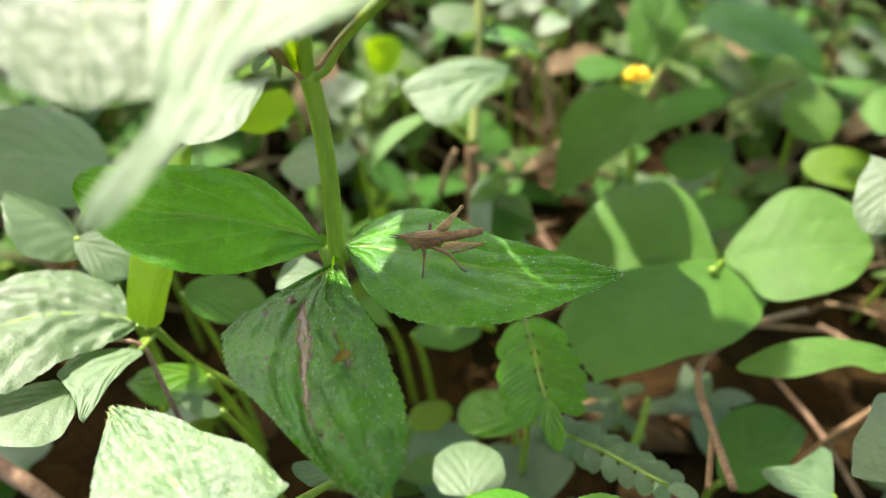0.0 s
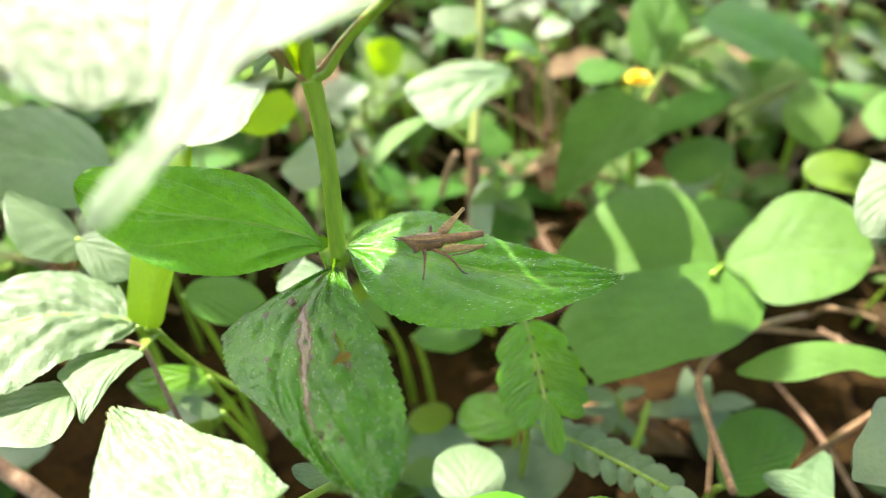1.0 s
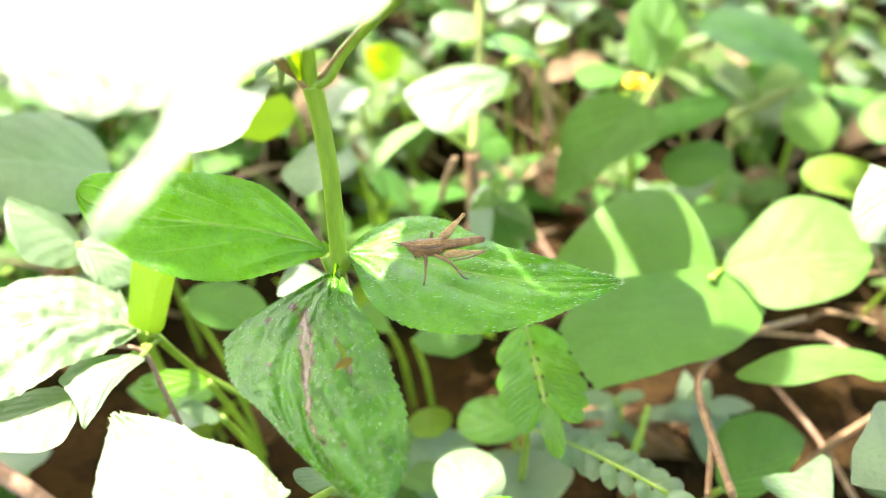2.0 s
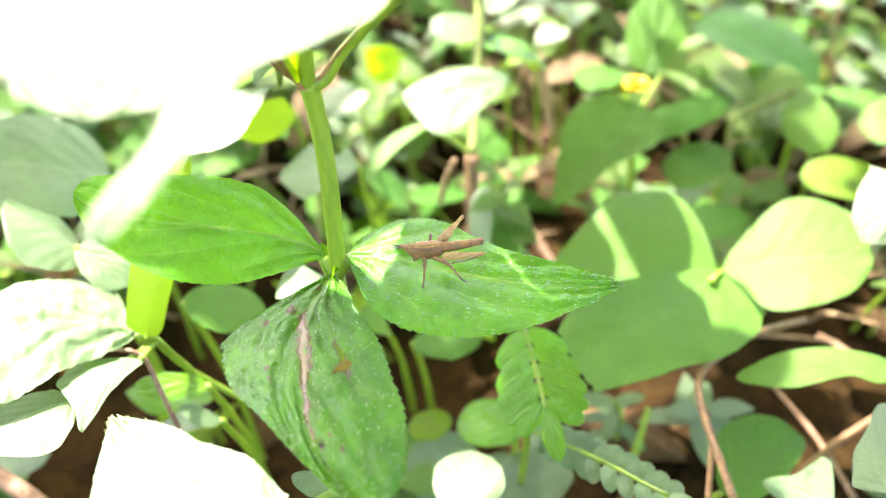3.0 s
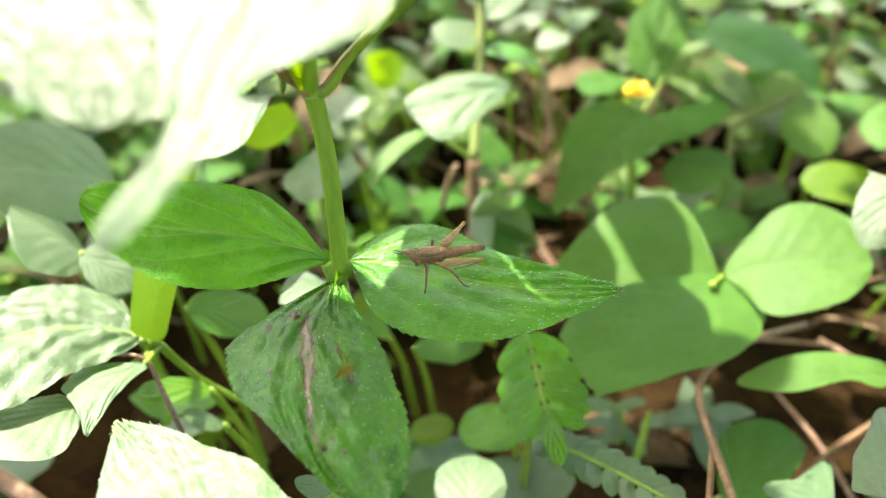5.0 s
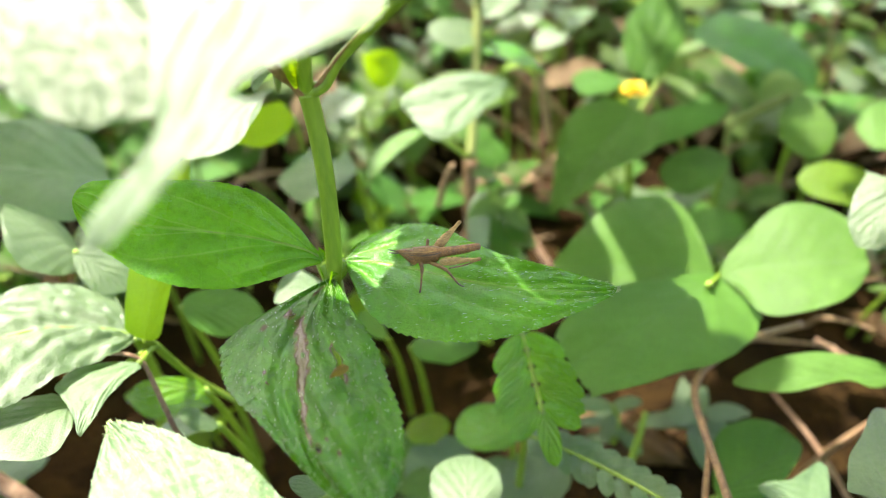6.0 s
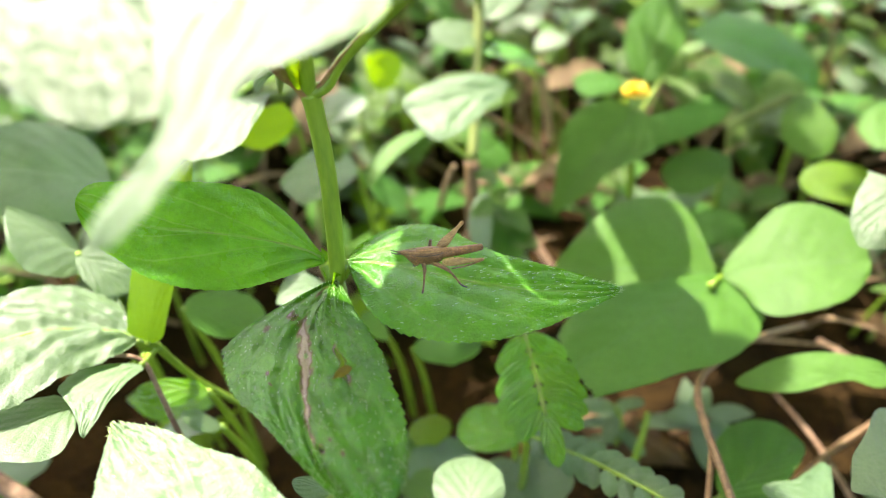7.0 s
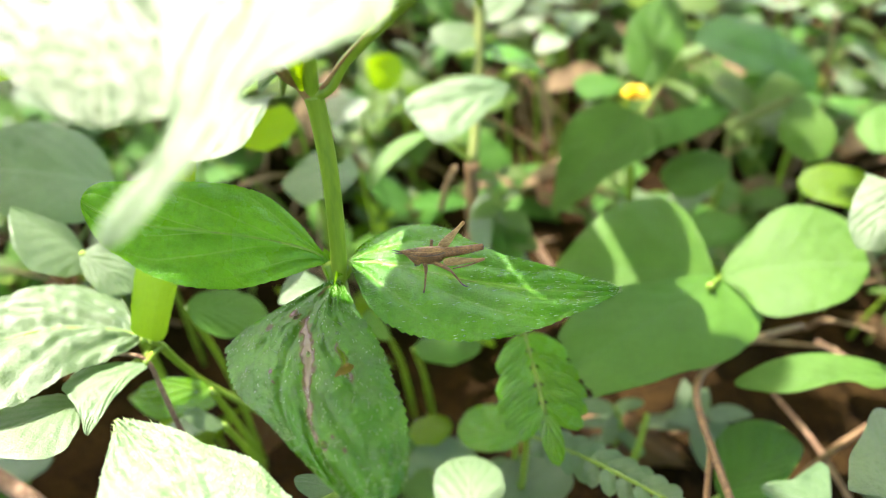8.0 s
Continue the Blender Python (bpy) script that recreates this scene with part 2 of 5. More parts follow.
def blade(base, tip, width, up, arch=0.08, fold=12.0, curl=0.1, shape="ovate", nu=30, nv=12, teeth=0, tooth=0.05, wave=0.02, seed=0, gone=None, quilt=0.0, ribs=(2.6, 0.8), sides=None, bend=None):
    """The sheet of a leaf between two points. up: the way its upper face looks; arch: how far it bulges; fold: degrees by which the halves rise;
    curl: how far the edges turn down; gone(u, v): how much is eaten there (over 1: a hole); sides: the two half-widths as shares of the
    width, at even angles from the base to the tip; bend: how far the midrib swings aside, likewise."""
    base, tip, up = Vector(base), Vector(tip), Vector(up)
    ax = tip - base
    ln = ax.length
    ax /= ln
    up = (up - ax * up.dot(ax)).normalized()
    across = up.cross(ax)
    rng = random.Random(seed)
    off = Vector((rng.uniform(0, 50), rng.uniform(0, 50), rng.uniform(0, 50)))
    f0 = math.radians(fold)
    verts, uvs, wear, keep = [], [], [], []
    for i in range(nu + 1):
        u = 0.5 - 0.5 * math.cos(math.pi * i / nu) if sides else i / nu
        w = width * even(sides[0], i / nu) if sides else 0.5 * width * outline(shape, u)
        w2 = width * even(sides[1], i / nu) if sides else w
        if teeth:
            saw = (u * teeth) % 1.0
            saw = tooth * (saw - 0.5) * (1 if 0.08 < u < 0.97 else 0)
            w, w2 = w * (1 + saw), w2 * (1 + saw)
        ac, nn = across, up
        mid = base + ax * (ln * u) + nn * (arch * ln * 4 * u * (1 - u)) + ac * (width * even(bend, i / nu) if bend else 0.0)
        for j in range(nv + 1):
            v = 2 * j / nv - 1
            v = math.copysign(abs(v) ** 0.9, v)
            s = v * (w if v < 0 else w2)
            x = noise.noise(Vector((u * 3.2, v * 1.6, 0)) + off) + 0.4 * noise.noise(Vector((u * 9, v * 4, 3)) + off)
            z = abs(s) * math.sin(f0) - curl * s * s / max(width, 1e-6) * 2 + wave * width * x * (0.3 + abs(v))
            if quilt:
                r = (u - ribs[1] * abs(v) ** 0.8 + 5.5 / ribs[0] - 0.09) * ribs[0] % 1.0
                r = min(1.0, abs(r - 0.5) * 3.0)
                z += quilt * width * (r * r * (3 - 2 * r) * min(1.0, 4 * abs(v)) * (1 - v * v) + 0.5 * noise.noise(Vector((u * 16, v * 8, 9)) + off) + 0.22 * noise.noise(Vector((u * 42, v * 21, 4)) + off))
            verts.append(mid + ac * (s * math.cos(f0)) + nn * z)
            uvs.append((u, 0.5 + 0.5 * v))
            g = gone(u, v) if gone else 0.0
            wear.append(min(1.0, max(0.0, g)))
            keep.append(g <= 1.0)
    faces = []
    for i in range(nu):
        for j in range(nv):
            q = (i * (nv + 1) + j, (i + 1) * (nv + 1) + j, (i + 1) * (nv + 1) + j + 1, i * (nv + 1) + j + 1)
            if sum(keep[k] for k in q) >= 3:
                faces.append(tuple(k for k in q if keep[k]) if not all(keep[k] for k in q) else q)
    return verts, faces, uvs, wear


def leaf(parent, material, base, tip, width, up, label="", name="leaf", midrib=None, stalk=None, stalk_r=0.0007, hairs=0, **how):
    """A leaf of a plant: blade, with midrib, stalk and hairs as its parts where they show."""
    v, f, uv, wear = blade(base, tip, width, up, **how)
    ob = mesh_part(name, v, f, material, parent, label, uvs=uv, wear=wear)
    nv = how.get("nv", 12)
    nu = how.get("nu", 30)
    if midrib:
        line = [v[round(i * nu / 8) * (nv + 1) + nv // 2] - Vector(up).normalized() * midrib * 0.6 for i in range(9)]
        vv, ff = tube_geometry(line, [midrib * (1 - 0.8 * i / 8) for i in range(9)], 8)
        sub(ob, parent, "midrib", vv, ff, STEM)
    if stalk:
        vv, ff = tube_geometry([*stalk, base], [stalk_r * 1.25] + [stalk_r] * len(stalk), 9)
        sub(ob, parent, "petiole", vv, ff, STEM)
    if hairs:
        vv, ff = hair_geometry(v, f, hairs, Vector(tip) - Vector(base))
        sub(ob, parent, "leaf_hair", vv, ff, HAIR, kind="stuff")
    return ob


def sub(ob, top, name, verts, faces, material, label="", kind=""):
    """A piece of the part ob of the thing top."""
    me = bpy.data.meshes.new(name)
    o = Vector(top.location)
    me.from_pydata([tuple(Vector(v) - o) for v in verts], [], faces)
    me.polygons.foreach_set("use_smooth", [True] * len(me.polygons))
    me.materials.append(material)
    c = new(name, me)
    c.parent = ob
    return tagged(c, label, kind=kind)


def hair_geometry(verts, faces, count, along, length=0.0008, seed=5):
    rng = random.Random(seed)
    along = Vector(along).normalized()
    vv, ff = [], []
    for _ in range(count):
        q = rng.choice(faces)
        w = [rng.random() for _ in q]
        t = sum(w)
        p = sum((Vector(verts[i]) * (x / t) for i, x in zip(q, w)), Vector())
        a, b, c = (Vector(verts[i]) for i in q[:3])
        n = (b - a).cross(c - a)
        if n.length < 1e-12:
            continue
        n.normalize()
        if n.z < 0:
            n = -n
        d = (along * 0.9 + n * 0.35 + Vector((rng.uniform(-.2, .2), rng.uniform(-.2, .2), 0))).normalized()
        s = d.cross(n).normalized()
        ln = length * rng.uniform(0.6, 1.3)
        r = 0.00006
        k = len(vv)
        vv += [p + s * r, p - s * r * 0.5 + n * r, p - s * r * 0.5 - n * r, p + d * ln]
        ff += [(k, k + 1, k + 3), (k + 1, k + 2, k + 3), (k + 2, k, k + 3)]
    return vv, ff


# ---- ground ----
def make_ground():
    def line(lo, hi, step, far):
        a = list(np.arange(lo, hi, step))
        d, x, y = step, lo, hi
        while y < far:
            d *= 1.35
            x, y = x - d, y + d
            a = [x] + a + [y]
        return a
    xs, ys = line(-0.7, 0.8, 0.0105, 60), line(-0.35, 1.5, 0.0105, 60)
    verts, faces = [], []
    for y in ys:
        for x in xs:
            p = Vector((x, y, 0))
            z = 0.012 * noise.noise(p * 6) + 0.006 * noise.noise(p * 22) + 0.004 * noise.noise(p * 60)
            verts.append((x, y, z - 0.004))
    n = len(xs)
    for j in range(len(ys) - 1):
        for i in range(n - 1):
            faces.append((j * n + i, j * n + i + 1, (j + 1) * n + i + 1, (j + 1) * n + i))
    mesh_part("ground", verts, faces, SOIL, None)
    tagged(bpy.data.objects["ground"], "dark brown soil under the herbs", "ground", kind="structure")


make_ground()


# ---- the herb with the grasshopper ----
def bitten(u, v):
    """How far the worn leaf is eaten along its midrib, in one torn slit, and where spots have dried out."""
    n = noise.noise(Vector((u * 14, v * 6, 2.2)))
    n2 = noise.noise(Vector((u * 34, v * 16, 7.7)))
    line = abs(v + 0.05 + 0.05 * math.sin(u * 11))
    size = 0.07 * math.exp(-((u - 0.38) / 0.18) ** 4) + 0.05 * math.exp(-((u - 0.62) / 0.035) ** 2) + 0.055 * math.exp(-((u - 0.72) / 0.03) ** 2) - 0.03 + 0.04 * n
    g = min(0.99, 0.95 + (size - line) * 9 + 0.45 * n2)
    if size - line > 0.045 and n2 > 0.12:
        g = 1.2
    slit = math.hypot((u - 0.46) / 0.085, (v - 0.465 - 0.44 * (u - 0.46) - 0.02 * math.sin(u * 60)) / 0.045)
    g = max(g, 1.0 + (0.75 - slit) * 1.5 + 0.2 * n2)
    for su, sv, r, top in ((0.15, -0.26, 0.03, 0.97), (0.17, -0.20, 0.018, 1.3), (0.17, -0.50, 0.03, 0.75), (0.41, -0.49, 0.022, 0.8), (0.46, -0.50, 0.018, 0.75), (0.69, -0.08, 0.02, 1.15), (0.76, 0.03, 0.022, 1.2), (0.74, 0.15, 0.018, 0.7), (0.80, 0.24, 0.022, 0.75), (0.86, 0.36, 0.018, 0.7), (0.52, 0.52, 0.02, 0.9)):
        g = max(g, top - (math.hypot((u - su), (v - sv) * 0.5) / r) ** 2 * 0.8 + 0.25 * n2)
    return g if g > 0.05 else 0.0


def sun_slit(u, v):
    """One long narrow slit cut in an added leaf, to let a streak of sun through."""
    t = min(1.0, max(0.0, (u - 0.531) / 0.133))
    d = math.hypot(u - 0.531 - 0.133 * t, (v - 0.43 + 0.93 * t) * 0.38)
    return 1.4 if d < 0.0095 - 0.004 * t else 0.0


def make_main_herb():
    root = Vector((-0.0168, -0.0048, 0.1156))
    root.z, root.y = 0.0, root.y + 0.008
    h = thing("herb", root, "green herb with toothed opposite leaves, one badly eaten", "plant")
    node, fork = Vector((-0.0188, -0.0023, 0.1195)), Vector((-0.0190, 0.0007, 0.1579))
    tube("stem", [root, root.lerp(node, 0.5) + Vector((0.002, 0, 0)), node], [0.0020, 0.0019, 0.0021], STEM, h)
    tube("stem", [node, Vector((-0.0179, -0.0017, 0.1247)), Vector((-0.0177, -0.0002, 0.1412)), Vector((-0.0185, 0.0008, 0.1533)), fork],
         [0.0018, 0.00155, 0.00155, 0.0016, 0.0017], STEM, h, "upright pale green stem", 16)
    # the pair of leaves at the node
    leaf(h, LEAF, (-0.0161, -0.0004, 0.1232), (0.0338, -0.0049, 0.1213), 0.0298, (0.087, -0.026, 0.996), "green leaf with sunlit patches", sides=((0.072, 0.217, 0.402, 0.511, 0.539, 0.516, 0.458, 0.367, 0.274, 0.176, 0.088, 0.037), (0.131, 0.238, 0.350, 0.429, 0.461, 0.379, 0.276, 0.241, 0.191, 0.135, 0.093, 0.052)), bend=(0.001, 0.003, -0.007, -0.030, -0.070, -0.108, -0.126, -0.137, -0.107, -0.079, -0.053, -0.026), arch=0.03, fold=6, curl=0.12, quilt=0.016,
         nu=180, nv=40, teeth=30, tooth=0.03, wave=0.012, midrib=0.00040, hairs=480, seed=3, stalk=[node], stalk_r=0.0012)
    leaf(h, LEAF, (-0.0204, -0.0015, 0.1241), (-0.0596, -0.0071, 0.1420), 0.0222, (0.054, -0.312, 0.949), "smooth green leaf in shade", sides=((0.044, 0.089, 0.195, 0.324, 0.441, 0.486, 0.482, 0.466, 0.424, 0.348, 0.257, 0.147), (0.068, 0.153, 0.269, 0.381, 0.480, 0.514, 0.501, 0.433, 0.334, 0.260, 0.158, 0.065)), bend=(-0.025, -0.051, -0.058, -0.044, -0.021, 0.016, 0.058, 0.103, 0.116, 0.109, 0.073, 0.036), arch=0.03, fold=5, curl=0.1, quilt=0.013,
         nu=160, nv=36, teeth=24, tooth=0.02, wave=0.012, midrib=0.0005, seed=8, stalk=[node], stalk_r=0.0012)
    leaf(h, LEAF_WORN, (-0.0180, -0.0033, 0.1210), (-0.0047, -0.0524, 0.1216), 0.0321, (0.011, -0.492, 0.870), "dark glossy leaf eaten along its midrib", sides=((0.144, 0.421, 0.573, 0.511, 0.457, 0.389, 0.273, 0.178, 0.103, 0.059, 0.025, 0.012), (0.049, 0.097, 0.169, 0.254, 0.341, 0.391, 0.412, 0.427, 0.394, 0.319, 0.221, 0.112)), bend=(-0.035, -0.069, -0.114, -0.175, -0.207, -0.221, -0.228, -0.220, -0.199, -0.154, -0.103, -0.051), arch=0.05, fold=-3, curl=0.12, quilt=0.020, ribs=(3.0, 0.8),
         nu=220, nv=120, teeth=26, tooth=0.04, wave=0.03, hairs=800, seed=12, stalk=[node], stalk_r=0.0008, gone=bitten)
    tube("dry_midrib", [node, Vector((-0.0200, -0.0094, 0.1198)), Vector((-0.0213, -0.0129, 0.1196)), Vector((-0.0223, -0.0165, 0.1194))], [0.0008, 0.0007, 0.0006, 0.0003], TWIG, h, "pale brown remains of a midrib")
    leaf(h, LEAF_DRY_YELLOW, (-0.0115, -0.0277, 0.1243), (-0.0143, -0.0300, 0.1239), 0.0017, (0.353, -0.272, 0.895), "curled yellow shred", nu=20, nv=8, arch=0.25, fold=30, curl=0.6, seed=14, wave=0.3)
    # axil shoots at the node
    for i, (q, w) in enumerate((((-0.0209, 0.0000, 0.1263), 0.0035), ((-0.0182, -0.0042, 0.1241), 0.003), ((-0.0156, 0.0007, 0.1235), 0.003))):
        leaf(h, LEAF, node, q, w, (0.369, -0.556, 0.744), "small young leaf", nu=14, nv=6, fold=25, seed=30 + i, shape="lance")
    # the fork
    tube("branch", [fork - Vector((0, 0, 0.0008)), Vector((-0.0207, -0.0001, 0.1599)), Vector((-0.0225, -0.0020, 0.1628)), Vector((-0.0216, -0.0070, 0.1690)), Vector((-0.0102, -0.0216, 0.1909))],
         [0.0015, 0.0010, 0.0009, 0.0010, 0.0012], STEM_RED, h, "reddish brown branch")
    tube("branch", [fork, Vector((-0.0161, 0.0006, 0.1591)), Vector((-0.0132, 0.0005, 0.1633)), Vector((-0.0085, -0.0012, 0.1685)), Vector((-0.0003, -0.0071, 0.1777)), Vector((0.0050, -0.0159, 0.1870))],
         [0.0016, 0.0011, 0.00095, 0.0009, 0.0009, 0.0009], STEM, h, "green branch with brown upper side")
    tube("bark_strip", [Vector((-0.0175, -0.0004, 0.1592)), Vector((-0.0164, -0.0001, 0.1601)), Vector((-0.0141, -0.0002, 0.1631)), Vector((-0.0105, -0.0014, 0.1675)), Vector((-0.0082, -0.0020, 0.1698))], [0.0002, 0.0004, 0.0003, 0.0001, 0.0001], STEM_RED, h, "reddish brown upper side of the branch")
    tube("bud", [fork, Vector((-0.0188, -0.0004, 0.1604)), Vector((-0.0181, -0.0015, 0.1645)), Vector((-0.0176, -0.0021, 0.1668))], [0.0012, 0.0013, 0.0011, 0.0006], STEM, h, "young green shoot")
    leaf(h, LEAF_FRESH, (-0.0199, -0.0005, 0.1597), (-0.0220, -0.0026, 0.1651), 0.005, (0.478, -0.417, 0.773), "young leaf", nu=16, nv=8, fold=20, seed=41)
    leaf(h, LEAF_PALE_SHEEN, (-0.0225, 0.0018, 0.1629), (-0.0257, -0.0049, 0.1606), 0.0026, (-0.150, -0.750, 0.640), "small folded leaf tip", sides=((0.293, 0.586, 0.715, 0.777, 0.839, 0.849, 0.798, 0.748, 0.692, 0.519, 0.346, 0.173), (0.035, 0.071, 0.106, 0.142, 0.151, 0.109, 0.066, 0.049, 0.046, 0.041, 0.027, 0.014)), arch=0.05, fold=10, curl=0.1, nu=40, nv=12, teeth=10, tooth=0.04, seed=42)
    # the sunlit leaf before the lens
    leaf(h, LEAF_PALE_SHEEN, (-0.0102, -0.0216, 0.1909), (-0.0221, -0.0654, 0.1784), 0.0232, (0.100, -0.150, 0.980), "large pale sunlit leaf", sides=((0.104, 0.207, 0.311, 0.374, 0.406, 0.338, 0.243, 0.113, 0.059, 0.073, 0.076, 0.050), (0.218, 0.435, 0.528, 0.594, 0.572, 0.366, 0.157, 0.134, 0.097, 0.077, 0.060, 0.041)), bend=(-0.008, -0.016, -0.024, -0.032, -0.026, -0.002, 0.025, 0.049, 0.050, 0.036, 0.024, 0.012), arch=0.02, fold=4, curl=0.05,
         nu=90, nv=40, teeth=24, tooth=0.03, wave=0.012, quilt=0.010, midrib=0.0006, seed=51)
    leaf(h, LEAF_PALE_SHEEN, (-0.0363, -0.0198, 0.1906), (-0.0305, -0.0441, 0.1773), 0.0256, (0.000, -0.120, 0.990), "broad pale sunlit leaf", sides=((0.176, 0.352, 0.528, 0.594, 0.605, 0.596, 0.515, 0.427, 0.326, 0.252, 0.180, 0.082), (0.066, 0.132, 0.198, 0.264, 0.319, 0.357, 0.394, 0.395, 0.368, 0.340, 0.303, 0.264)), arch=0.02, fold=4, curl=0.05, nu=90, nv=40, teeth=24, tooth=0.03, wave=0.02, quilt=0.012, midrib=0.0004, seed=53)
    leaf(h, LEAF_FRESH, (-0.0710, -0.0022, 0.1632), (-0.0624, -0.0010, 0.1643), 0.0042, (0.000, -0.500, 0.860), "small yellow-green leaf", sides=((0.154, 0.307, 0.461, 0.614, 0.660, 0.655, 0.650, 0.590, 0.465, 0.341, 0.227, 0.114), (0.085, 0.169, 0.254, 0.338, 0.340, 0.328, 0.315, 0.273, 0.209, 0.145, 0.097, 0.048)), arch=0.05, fold=6, curl=0.1, nu=30, nv=12, seed=54)
    tube("leaf_vein", [Vector((-0.0151, -0.0332, 0.1894)), Vector((-0.0153, -0.0371, 0.1882)), Vector((-0.0158, -0.0413, 0.1870)), Vector((-0.0164, -0.0452, 0.1858)), Vector((-0.0170, -0.0493, 0.1846))], [0.00014, 0.00013, 0.00012, 0.0001, 0.00006], TWIG, h, "thin brownish vein", 8)
    leaf(h, LEAF_PALE_SHEEN, (-0.0401, 0.0560, 0.1289), (-0.0619, 0.0343, 0.1267), 0.0193, (-0.100, -0.200, 0.970), "pale sunlit leaf", sides=((0.034, 0.069, 0.103, 0.141, 0.201, 0.260, 0.316, 0.371, 0.368, 0.276, 0.184, 0.092), (0.003, 0.006, 0.045, 0.182, 0.319, 0.456, 0.593, 0.629, 0.589, 0.525, 0.449, 0.236)), arch=0.04, fold=4, curl=0.1, nu=60, nv=20, teeth=20, tooth=0.03, wave=0.02, seed=55, stalk=[Vector((-0.0225, -0.0020, 0.1628))])
    leaf(h, LEAF_PALE_SHEEN, (-0.0065, -0.0176, 0.1784), (-0.0181, -0.0334, 0.1780), 0.018, (-0.174, 0.142, 0.975), "pale sunlit leaf", arch=0.05, fold=8, nu=60, nv=20, teeth=16, tooth=0.04, wave=0.04, seed=57, shape="oblong", stalk=[Vector((-0.0003, -0.0071, 0.1777))])
    # added tier of leaves, out of view, outlined to cast the shade wanted below
    apex = Vector((-0.0640, 0.0450, 0.226))
    shoot = Vector((-0.0177, -0.0019, 0.1664))
    # added branch up to that tier, led so its shadow misses the sun patch
    tube("branch", [shoot, shoot + SUN_TO * 0.028, Vector((-0.0440, 0.0300, 0.208)), apex], [0.0010, 0.0009, 0.0008, 0.0008], STEM, h)
    how = dict(nu=70, nv=20, wave=0.0, teeth=18, tooth=0.03)
    leaf(h, LEAF, (-0.0419, 0.0312, 0.2150), (0.0038, 0.0422, 0.2150), 0.0399, UP, "added leaf out of view, slit for a sun streak", sides=((0.102, 0.188, 0.257, 0.303, 0.336, 0.329, 0.310, 0.265, 0.206, 0.149, 0.099, 0.050), (0.071, 0.141, 0.301, 0.588, 0.664, 0.627, 0.503, 0.376, 0.249, 0.176, 0.108, 0.054)), arch=0, fold=0, curl=0, **{**how, "nu": 240, "nv": 160, "gone": sun_slit}, seed=520, stalk=[apex])
    leaf(h, LEAF, (-0.0502, 0.0444, 0.2150), (-0.0868, 0.0278, 0.2150), 0.0179, UP, sides=((0.156, 0.319, 0.476, 0.491, 0.499, 0.465, 0.418, 0.370, 0.304, 0.238, 0.164, 0.082), (0.056, 0.112, 0.184, 0.261, 0.339, 0.417, 0.479, 0.501, 0.494, 0.429, 0.326, 0.163)), arch=0, fold=0, curl=0, **how, seed=521, stalk=[apex])
    leaf(h, LEAF, (-0.0491, 0.0454, 0.2150), (-0.0367, 0.0590, 0.2150), 0.0081, UP, sides=((0.051, 0.103, 0.154, 0.206, 0.271, 0.336, 0.368, 0.351, 0.281, 0.211, 0.140, 0.070), (0.105, 0.211, 0.316, 0.421, 0.527, 0.632, 0.627, 0.607, 0.587, 0.496, 0.331, 0.165)), arch=0, fold=0, curl=0, **how, seed=523, stalk=[apex])
    leaf(h, LEAF, (-0.0541, 0.0422, 0.2150), (-0.0356, -0.0086, 0.2150), 0.0291, UP, sides=((0.632, 0.677, 0.704, 0.719, 0.702, 0.608, 0.505, 0.409, 0.321, 0.238, 0.157, 0.078), (0.018, 0.037, 0.055, 0.124, 0.209, 0.272, 0.275, 0.281, 0.276, 0.225, 0.157, 0.080)), arch=0, fold=0, curl=0, **how, seed=522, stalk=[apex])
    leaf(h, LEAF, (-0.1428, 0.1409, 0.2150), (-0.1634, 0.1053, 0.2150), 0.0280, UP, sides=((0.501, 0.513, 0.525, 0.537, 0.523, 0.485, 0.438, 0.365, 0.292, 0.219, 0.146, 0.073), (0.054, 0.107, 0.161, 0.214, 0.274, 0.341, 0.408, 0.430, 0.447, 0.463, 0.387, 0.193)), arch=0, fold=0, curl=0, **how, seed=524, stalk=[apex])


make_main_herb()


# ---- the grasshopper ----
def lathe(rings, seg=16):
    """A body from rings: centre, half-width, half-height (top, bottom), along x."""
    verts, faces = [], []
    for x, z, hw, top, bot in rings:
        for s in range(seg):
            a = 2 * math.pi * s / seg
            c, d = math.cos(a), math.sin(a)
            verts.append(Vector((x, hw * c, z + (top if d > 0 else bot) * d)))
    for i in range(len(rings) - 1):
        for s in range(seg):
            faces.append((i * seg + s, i * seg + (s + 1) % seg, (i + 1) * seg + (s + 1) % seg, (i + 1) * seg + s))
    faces.append(tuple(range(seg))), faces.append(tuple(range((len(rings) - 1) * seg, len(rings) * seg))[::-1])
    return verts, faces


